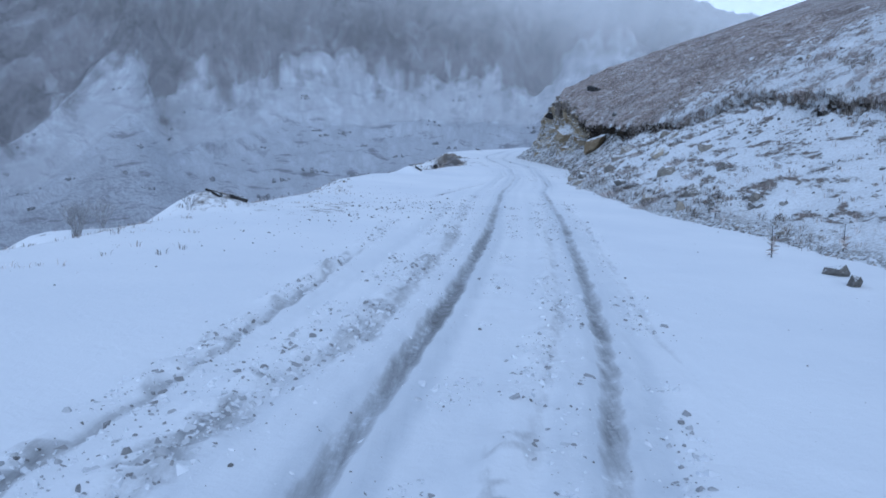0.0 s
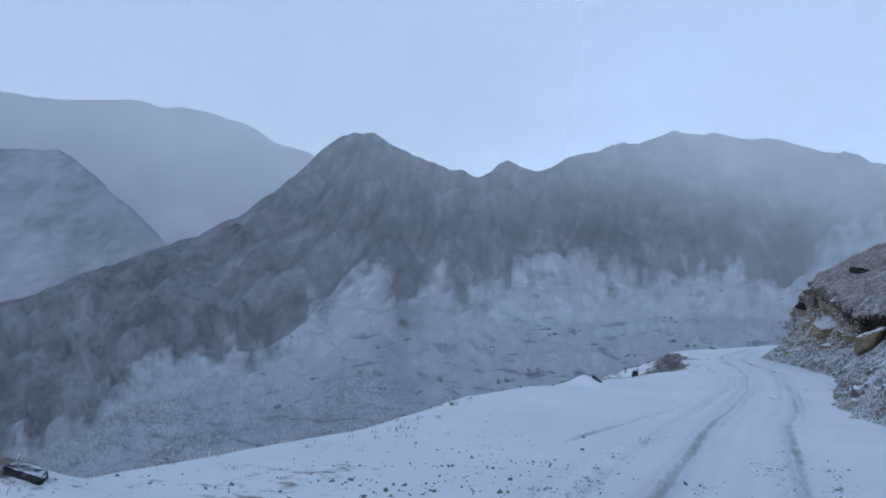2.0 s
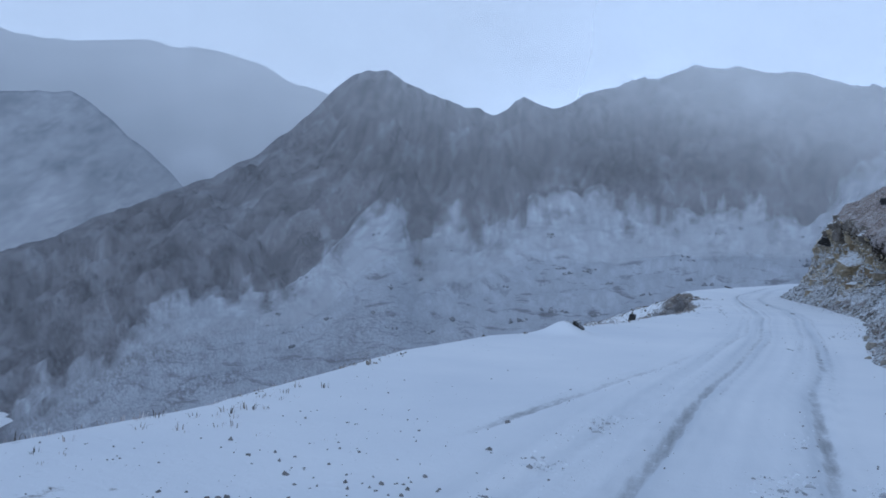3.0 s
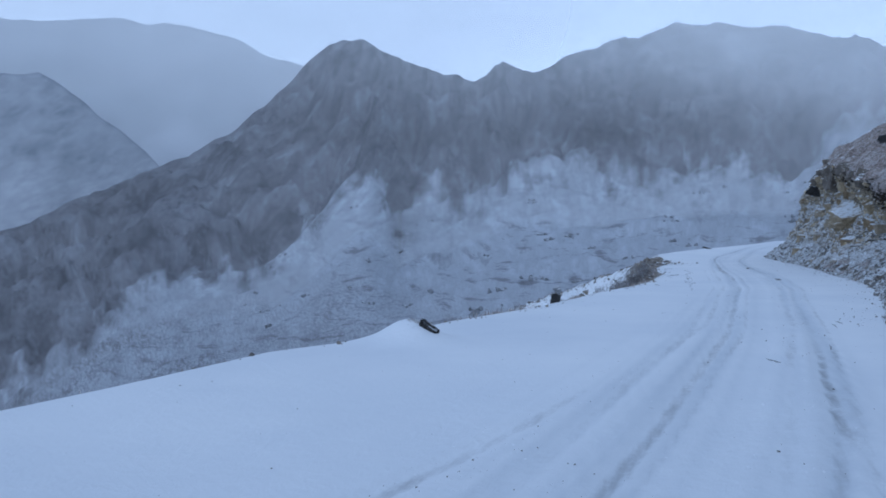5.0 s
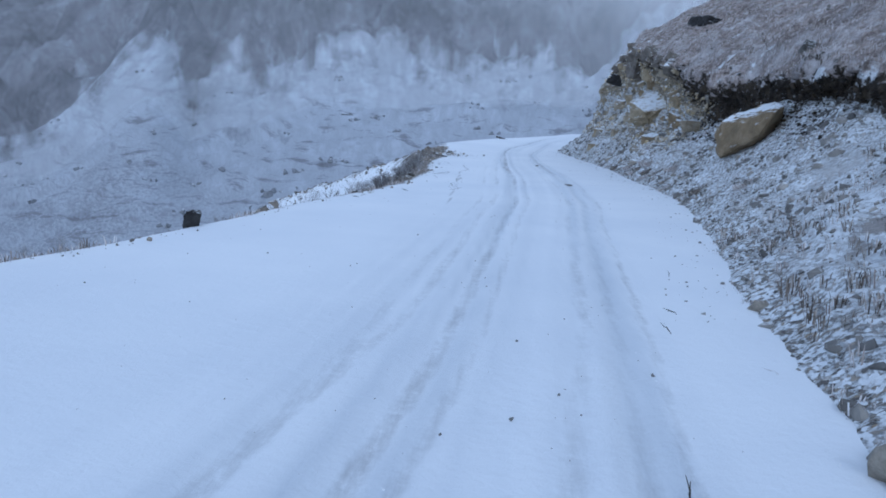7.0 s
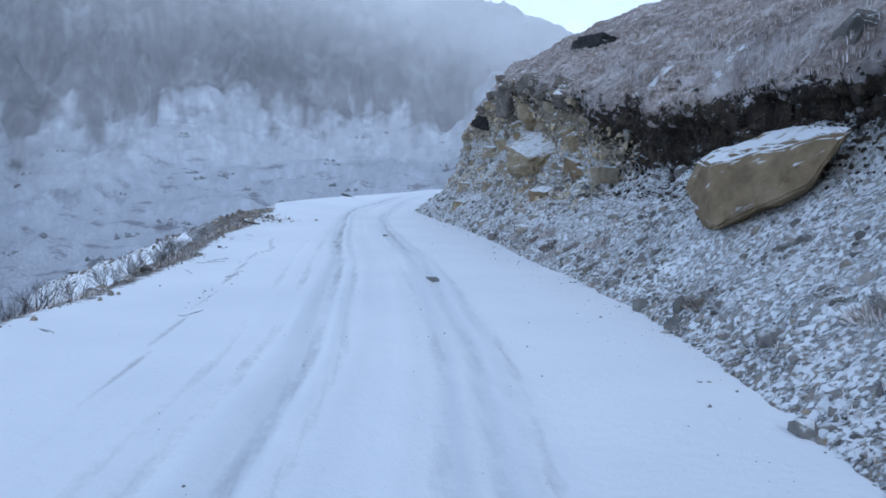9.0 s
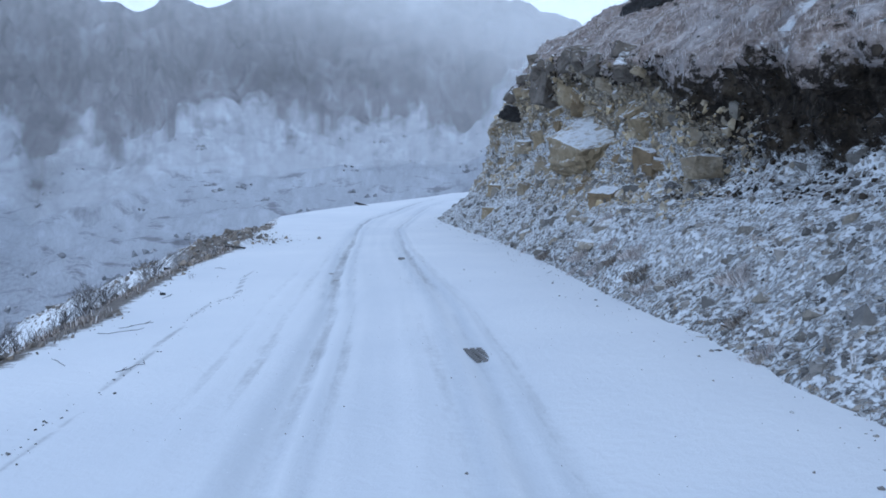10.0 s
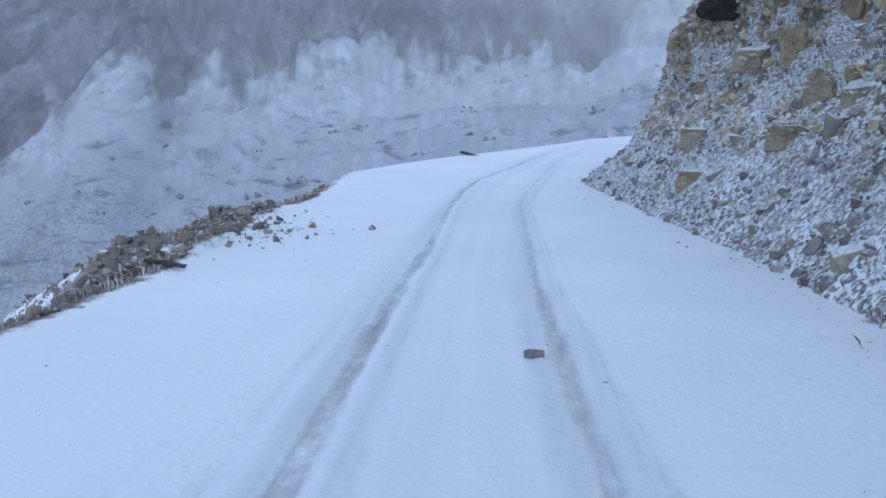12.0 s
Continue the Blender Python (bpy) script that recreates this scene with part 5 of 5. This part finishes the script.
scatter("hill_stones", "small dark stones showing through the frosted turf", hill_bits, M_RUBBLES)


def roots():
    """Fringe of turf and roots that hangs over the dark bank."""
    V, F, k = [], [], 0
    for _ in range(2600):
        i = int(np.argmin(np.abs(ys_s - 42 + 22 * rng.uniform() ** 1.4)))
        p = SLOPE[i, SP[2] + int(rng.integers(-7, 4))]
        a = rng.uniform(-0.07, 0.07)
        ln = rng.uniform(0.05, 0.34)
        x, y, z = p[0] - rng.uniform(0.0, 0.08), p[1] + rng.uniform(-0.1, 0.1), p[2] + 0.04
        w = rng.uniform(0.004, 0.012)
        V += [(x, y - w, z), (x, y + w, z), (x - 0.03 + a, y + a, z - ln)]
        F.append((k, k + 1, k + 2))
        k += 3
    me = bpy.data.meshes.new("hanging_roots")
    me.from_pydata(V, [], F)
    me.materials.append(M_SEDGE)
    tagged(new("hanging_roots", me), "dark roots and grass hanging from the turf edge", "roots", kind="stuff")


roots()


def twig_tube(bm, a, b, r0, r1):
    d = (b - a)
    n = d.orthogonal().normalized()
    q = d.cross(n).normalized()
    ring = []
    for p, r in ((a, r0), (b, r1)):
        ring.append([bm.verts.new(p + (n * math.cos(t) + q * math.sin(t)) * r) for t in (0, 2.09, 4.19)])
    for k in range(3):
        bm.faces.new((ring[0][k], ring[0][(k + 1) % 3], ring[1][(k + 1) % 3], ring[1][k]))


def shrub(x, y, z, h, seed, label, spread=0.6, stems=7, mat=None, group="frosted shrubs", fine=None, grass=0):
    r = random.Random(seed)
    base = tagged(new("shrub"), label, "shrub", group)
    base.location = (x, y, z)
    stem_bm, twig_bm = bmesh.new(), bmesh.new()

    def grow(bm, p, d, ln, rad, level):
        q = p + d * ln
        twig_tube(bm if level == 0 else twig_bm, p, q, rad, rad * 0.7)
        if level < 3:
            for _ in range(r.choice((2, 3, 3))):
                e = (d + Vector((r.uniform(-1, 1), r.uniform(-1, 1), r.uniform(-0.3, 0.8))) * 0.65).normalized()
                grow(bm, q if r.random() < 0.7 else p + d * ln * 0.6, e, ln * r.uniform(0.55, 0.8), rad * 0.62, level + 1)
    for _ in range(stems):
        a = r.uniform(0, 6.28)
        grow(stem_bm, Vector((r.uniform(-0.04, 0.04), r.uniform(-0.04, 0.04), -0.05)), Vector((math.cos(a) * spread * r.uniform(0.3, 1), math.sin(a) * spread * r.uniform(0.3, 1), 1)).normalized(), h * 0.42, 0.011 * h / 0.8, 0)
    tagged(part("stem", stem_bm, M_TWIG if mat is None else mat, base, "frosted woody stems"), kind="stuff")
    tagged(part("twig", twig_bm, fine or M_TWIG, base, "thin frosted twigs"), kind="stuff")
    if grass:
        bm = bmesh.new()
        for _ in range(grass):
            a, q = r.uniform(0, 6.28), r.uniform(0.05, 1.0)
            root = Vector((math.cos(a) * q * h * 1.1, math.sin(a) * q * h * 1.1, -0.12 * q))
            tip = root + Vector((math.cos(a) * q * h * 0.35 + r.uniform(-0.1, 0.1) * h, math.sin(a) * q * h * 0.35 + r.uniform(-0.3, 0.3) * h, h * r.uniform(0.2, 0.75) * (1.1 - 0.6 * q)))
            side = Vector((-math.sin(a), math.cos(a), 0)) * 0.0028
            bm.faces.new([bm.verts.new(c) for c in (root - side, root + side, (root * 0.4 + tip * 0.6) + side * 0.7 + Vector((0, 0, 0.06 * h)), tip)])
        tagged(part("blade", bm, M_GRASS if seed % 3 else M_SEDGE, base, "bent dry grass blades"), kind="stuff")
    return base


shrub(-5.67, 11.25, gz(-5.67, 11.25), 0.62, 1, "bare frosted shrub with upright twigs in snow", 0.55, 16)
shrub(-5.65, 12.1, gz(-5.65, 12.1), 0.55, 2, "thin bare frosted shrub at the road edge", 0.4, 8)
shrub(-7.0, 10.6, gz(-7.0, 10.6), 0.6, 3, "bare frosted shrub with upright twigs in snow", 0.6, 8)
shrub(-4.7, 13.4, gz(-4.7, 13.4), 0.35, 4, "low frosted weed clump by a snow mound", 0.7, 6)
shrub(-6.6, 14.5, gz(-6.6, 14.5), 0.6, 5, "bare frosted shrub on the outer bank", 0.6, 7)
for k, (y, col, h) in enumerate(((57.5, 9, 0.5), (55.8, 11, 0.45), (54.0, 8, 0.4), (52.2, 14, 0.5), (59.5, 6, 0.4), (50.5, 6, 0.42), (61.5, 4, 0.35), (47.0, 10, 0.4), (44.5, 16, 0.45), (58.0, 20, 0.4), (54.6, 10, 0.5), (55.2, 13, 0.5), (56.2, 8, 0.45), (53.4, 12, 0.45), (56.8, 14, 0.4), (57.2, 5, 0.3), (51.4, 9, 0.4))):
    p, _ = slope_at(y, col)
    shrub(p[0], p[1], p[2] - 0.05, h * 0.5, 20 + k, "low dark bush of twigs and dry grass on the scree", 1.3, 8, M_TWIG, "bushes on the scree", M_TWIG if k % 2 else M_BRUSH, 700)
for k, (x, y, h) in enumerate(((5.15, 23.7, 0.5), (5.6, 23.9, 0.42), (5.2, 20.2, 0.4), (5.75, 20.6, 0.36), (6.4, 18.2, 0.34), (7.2, 24.5, 0.4), (6.9, 21.6, 0.36), (8.1, 27.5, 0.42), (6.3, 27.2, 0.4), (7.4, 30.2, 0.4), (8.6, 32.5, 0.45), (6.6, 33.4, 0.4))):
    shrub(x, y, slope_z(x, y) - 0.04, h * 0.8, 230 + k, "brown clump of twigs and dead grass on the snowy slope", 1.3, 12, M_BRUSH, "bushes on the slope", M_BRUSH, 500)
for k, (y, d, h) in enumerate(((52.5, 0.6, 0.4), (55.0, 0.7, 0.5), (57.5, 0.5, 0.35), (60.5, 0.6, 0.55), (47.5, 0.7, 0.4), (50.0, 1.0, 0.5), (44.0, 1.0, 0.4), (36.0, 0.9, 0.35), (33.5, 1.0, 0.35), (27.5, 0.8, 0.3), (57.4, -0.35, 0.16), (58.6, 0.2, 0.22), (56.2, 0.25, 0.25), (60.2, 0.3, 0.3), (61.8, 0.3, 0.3), (54.0, 0.35, 0.3))):
    x = EDGE(y) - d
    shrub(x, y, gz(x, y), h, 50 + k, "dry frosted weeds on the outer bank", 0.6, 6, group="weeds on the bank")


def stalk(x, y, z, h, seed):
    r = random.Random(seed)
    base = tagged(new("dry_plant"), "single dry brown stalk standing in the snow", "plant", "dry stalks")
    base.location = (x, y, z)
    bm = bmesh.new()
    twig_tube(bm, Vector((0, 0, -0.05)), Vector((r.uniform(-0.05, 0.05), 0, h)), 0.013, 0.005)
    part("stalk", bm, M_DARK, base)
    bm = bmesh.new()
    for _ in range(14):
        z0, a = r.uniform(0.05, h * 0.55), r.uniform(0, 6.28)
        twig_tube(bm, Vector((0, 0, z0)), Vector((math.cos(a) * 0.1, math.sin(a) * 0.1, z0 + r.uniform(-0.05, 0.1))), 0.02, 0.005)
    tagged(part("leaf", bm, M_GRASS, base, "withered brown leaves"), kind="stuff")


for k, (x, y, h) in enumerate(((5.91, 16.9, 0.62), (5.6, 20.5, 0.75), (5.0, 11.6, 0.5), (6.4, 12.2, 0.45))):
    stalk(x, y, (gz(x, y) if x < FOOT(y) else slope_z(x, y)), h, 70 + k)


for k in range(16):
    y = rng.uniform(25, 45)
    x = float(EDGE(y)) - rng.uniform(0.05, 0.9)
    shrub(x, y, gz(x, y), rng.uniform(0.14, 0.3), 170 + k, "dry frosted weeds on the outer bank", 0.8, 7, group="weeds on the bank")
for k in range(40):
    y = rng.uniform(44, 61)
    x = float(EDGE(y)) - 0.5 - abs(rng.normal(0.3, 0.9))
    shrub(x, y, gz(x, y), rng.uniform(0.28, 0.55), 110 + k, "grey frosted brushwood on the outer bank", 0.9, 9, M_BRUSH, "brushwood on the bank", M_TWIG if k % 3 == 0 else M_BRUSH)
TRAIL = [(1.95, 48.7), (1.9, 49.8), (1.88, 51.0), (1.8, 53.6), (1.79, 54.4), (1.98, 55.1), (1.66, 57.5)]


DARK_STONES = ((-0.55, 56.3, 0.04, 0.10, 511), (-0.2, 59.4, 0.03, 0.08, 512), (0.87, 55.4, -0.01, 0.04, 513), (-1.1, 62.0, 0.04, 0.1, 514), (-0.98, 39.7, 0.09, 0.12, 515), (-0.35, 48.0, 0.06, 0.12, 516), (-0.7, 48.7, 0.06, 0.11, 517), (-0.2, 47.0, 0.03, 0.09, 518))


# ---- loose things on the road and its edge ----
def slab(name, label, category, x, y, z, size, rot, mat, seed=0):
    bm = bmesh.new()
    bmesh.ops.create_cube(bm, size=1.0)
    bmesh.ops.subdivide_edges(bm, edges=bm.edges[:], cuts=4, use_grid_fill=True)
    r = random.Random(seed)
    o = Vector((r.uniform(0, 9), 3, 1))
    for v in bm.verts:
        v.co.y *= 1 - 0.45 * abs(v.co.x + 0.2) + 0.25 * noise.noise(v.co * 2.5 + o)
        v.co += Vector((0.12, 0.25, 0.45)) * noise.noise(v.co * 3.5 + o) * 0.6 + Vector((0.03, 0.08, 0.15)) * noise.noise(v.co * 11 + o)
        v.co = Vector((v.co.x * size[0], v.co.y * size[1], v.co.z * size[2]))
    me = bpy.data.meshes.new(name)
    bm.to_mesh(me)
    bm.free()
    me.materials.append(mat)
    ob = new(name, me)
    ob.matrix_world = pose(x, y, z, *rot)
    return tagged(ob, label, category)


for x, y, dz, size, rot, seed in ((-4.02, 14.1, 0.02, (0.18, 0.12, 0.05), (8, 16, 20), 501), (-4.36, 13.9, 0.02, (0.11, 0.07, 0.04), (5, 22, -15), 502), (-4.55, 14.05, 0.02, (0.08, 0.06, 0.03), (5, 10, 40), 503)):
    rock("dark wet broken board lying on a snow mound", x, y, gz(x, y) + dz, size, seed, rot, M_SLATE, "boards on the mound", "board", "board")
rock("dark flat stone leaning on a small snow mound", -1.5, 32.15, gz(-1.5, 32.15) + 0.02, (0.17, 0.10, 0.05), 504, (10, 34, 8), M_SLATE, category="rock", name="flat_stone")
slab("board", "dark board lying at the outer bend of the road", "board", 2.75, 85.0, gz(2.75, 85.0) + 0.03, (0.85, 0.16, 0.09), (0, 14, -15), M_DARK, 5)
slab("board", "weathered plank lying in snow by the rubble", "board", 0.32, 63.4, gz(0.32, 63.4) + 0.05, (0.5, 0.08, 0.04), (0, 6, -12), M_DARK, 6)
for x, y, dz, r, seed in DARK_STONES:
    rock("dark pointed stone standing in the rubble at the edge", x, y, gz(x, y) + dz, (r, r * 0.8, r * 1.3), seed, (0, 8, 30), M_SLATE, "dark stones at the edge")
for k, (x, y, sx, sy, sz) in enumerate(((4.45, 60.4, 0.14, 0.08, 0.05), (3.3, 57.0, 0.12, 0.12, 0.015), (3.12, 57.9, 0.1, 0.1, 0.015))):
    slab("mud_clod", "dark clod of frozen mud lying in a wheel track", "mud", x, y, gz(x, y) + sz * 0.3, (sx, sy, sz), (0, 0, 12 * k), M_MUD if k == 0 else M_SLUSH, 20 + k)


slab("log", "short fallen log under snow on the hillside", "log", 10.5, 56.7, 4.66, (0.36, 0.06, 0.06), (20, -40, 40), M_ROOFSNOW, 31)
rock("pale rock capped with snow on the grassy hillside", 10.0, 48.5, 3.62, (0.16, 0.52, 0.11), 301, (-16, 22, -20), M_STONE, "rocks on the hill")


def tread_print(x, y):
    """Patch of bare road in which a tyre has left its pattern."""
    base = tagged(new("tread_print"), "dark tyre tread print bared in the packed snow", "tyre print")
    base.matrix_world = pose(x, y, gz(x, y) + 0.012, 0, 0, 8)
    for row in range(9):
        for col in range(3):
            bm = bmesh.new()
            bmesh.ops.create_cube(bm, size=1.0)
            for v in bm.verts:
                v.co = Vector((v.co.x * 0.05 + (col - 1) * 0.066 + v.co.y * 0.012, v.co.y * 0.045 + (row - 4) * 0.062, v.co.z * 0.016))
            part("tread_block", bm, M_MUD, base)


tread_print(5.02, 51.1)


def twig(x, y, ln, turn, seed):
    r = random.Random(seed)
    bm = bmesh.new()
    p = Vector((-ln / 2, 0, 0.02))
    for _ in range(4):
        q = p + Vector((ln / 4, r.uniform(-0.1, 0.1) * ln, r.uniform(-0.01, 0.02)))
        twig_tube(bm, p, q, 0.004, 0.003)
        if r.random() < 0.6:
            twig_tube(bm, q, q + Vector((0.06, r.uniform(-0.2, 0.2) * ln, 0.02)), 0.004, 0.002)
        p = q
    me = bpy.data.meshes.new("twig")
    bm.to_mesh(me)
    bm.free()
    me.materials.append(M_DARK)
    ob = new("twig", me)
    ob.matrix_world = pose(x, y, gz(x, y), 0, 0, turn)
    tagged(ob, "dark bare twig lying on the snow", "twig", "twigs on the snow")


for k in range(14):
    y = rng.uniform(30, 66)
    x = (EDGE(y) + abs(rng.normal(0, 0.5)) + 0.1) if k % 2 else (FOOT(y) - abs(rng.normal(0, 0.7)) - 0.1)
    twig(x, y, rng.uniform(0.06, 0.17), rng.uniform(0, 180), k)
twig(2.06, 47.5, 0.2, 20, 90)
twig(1.25, 52.5, 0.42, 12, 91)
twig(1.35, 52.75, 0.36, 8, 92)
twig(0.94, 58.9, 0.3, -30, 93)
twig(1.9, 50.85, 0.3, 70, 94)

# scattered specks of dirt, straw and pebbles on the snow
specks = []
for _ in range(900):
    y = rng.uniform(2, 74)
    x = rng.uniform(float(EDGE(y)), float(FOOT(y)))
    specks.append((x, y, gz(x, y), 0.005 * 4.5 ** (rng.uniform() ** 5)))
for _ in range(700):
    y = rng.normal(16, 2.2)
    x = rng.normal(-1.2, 1.1) + 0.12 * (y - 16)
    if noise.noise(Vector((x * 0.8, y * 2.2, 0.0))) > -0.05:
        specks.append((x, y, gz(x, y), 0.013 * 3.6 ** (rng.uniform() ** 2.4)))
for _ in range(420):
    y = rng.normal(15, 4)
    x = EDGE(y) + rng.uniform(-0.5, 3.0)
    specks.append((x, y, gz(x, y), 0.006 * 4.0 ** (rng.uniform() ** 4)))
scatter("snow_specks", "specks of dirt and small pebbles on the snow", specks, M_MUD)

trail = []
for x, y in TRAIL:
    for _ in range(14):
        qx, qy = x + rng.normal(0, 0.05), y + rng.normal(0, 0.45)
        trail.append((qx, qy, gz(qx, qy), rng.uniform(0.004, 0.016)))
scatter("dirt_trail", "thin trail of dark dirt lumps on the snow", trail, M_DARK)

# crumbs of snow and mud thrown up along the wheel tracks
crumbs = []
for _ in range(5200):
    line, w, dep, wr, y0, y1 = TRACKS[int(rng.choice(10, p=[.2, .15, .25, .08, .08, .06, .1, .03, .03, .02]))]
    y = y0 + (y1 - y0) * rng.uniform() ** (1.8 if y1 > 60 else 1.0)
    if y < 1:
        continue
    x = float(line(y)) + rng.choice((-1, 1)) * w * rng.uniform(0.9, 2.6)
    r = 0.006 * 6.0 ** (rng.uniform() ** 3.5) * float(np.interp(y, [0, 20, 30], [1.25, 1.0, 0.6]))
    crumbs.append((x, y, r))
cz = gz(np.array([c[0] for c in crumbs]), np.array([c[1] for c in crumbs]))
crumbs = [(x, y, z, r) for (x, y, r), z in zip(crumbs, cz)]
scatter("snow_lumps", "lumps of churned snow thrown up beside wheel tracks", [(x, y, z - 0.4 * r, r) for x, y, z, r in crumbs[::3] + crumbs[1::3]], M_ROOFSNOW)
scatter("mud_crumbs", "small dark crumbs of frozen mud beside the wheel tracks", [(x, y, z, r * 0.6) for x, y, z, r in crumbs[2::3]], M_MUD)


clods = []
for _ in range(15000):
    k, off, last = ((2, -0.05, 22), (3, -0.1, 14), (4, -0.1, 20), (1, 0.36, 20), (0, 0.42, 18), (2, -0.45, 18), (1, -0.22, 22))[int(rng.choice(7, p=[0.32, 0.12, 0.14, 0.12, 0.12, 0.1, 0.08]))]
    y = 1.5 + (last - 1.5) * rng.uniform() ** 1.2
    if value_noise(np.array([y]), np.array([k * 7.0]), 0.9, 131, 2)[0] < -0.12:
        continue
    x = float(TRACKS[k][0](y)) + off + rng.normal(0, 0.09)
    r = 0.010 * 5.5 ** (rng.uniform() ** 2.0)
    clods.append((x, y, gz(x, y) - 0.35 * r, r))
scatter("snow_clods", "clods of dirty churned snow along the wheel tracks", clods, M_CLOD)
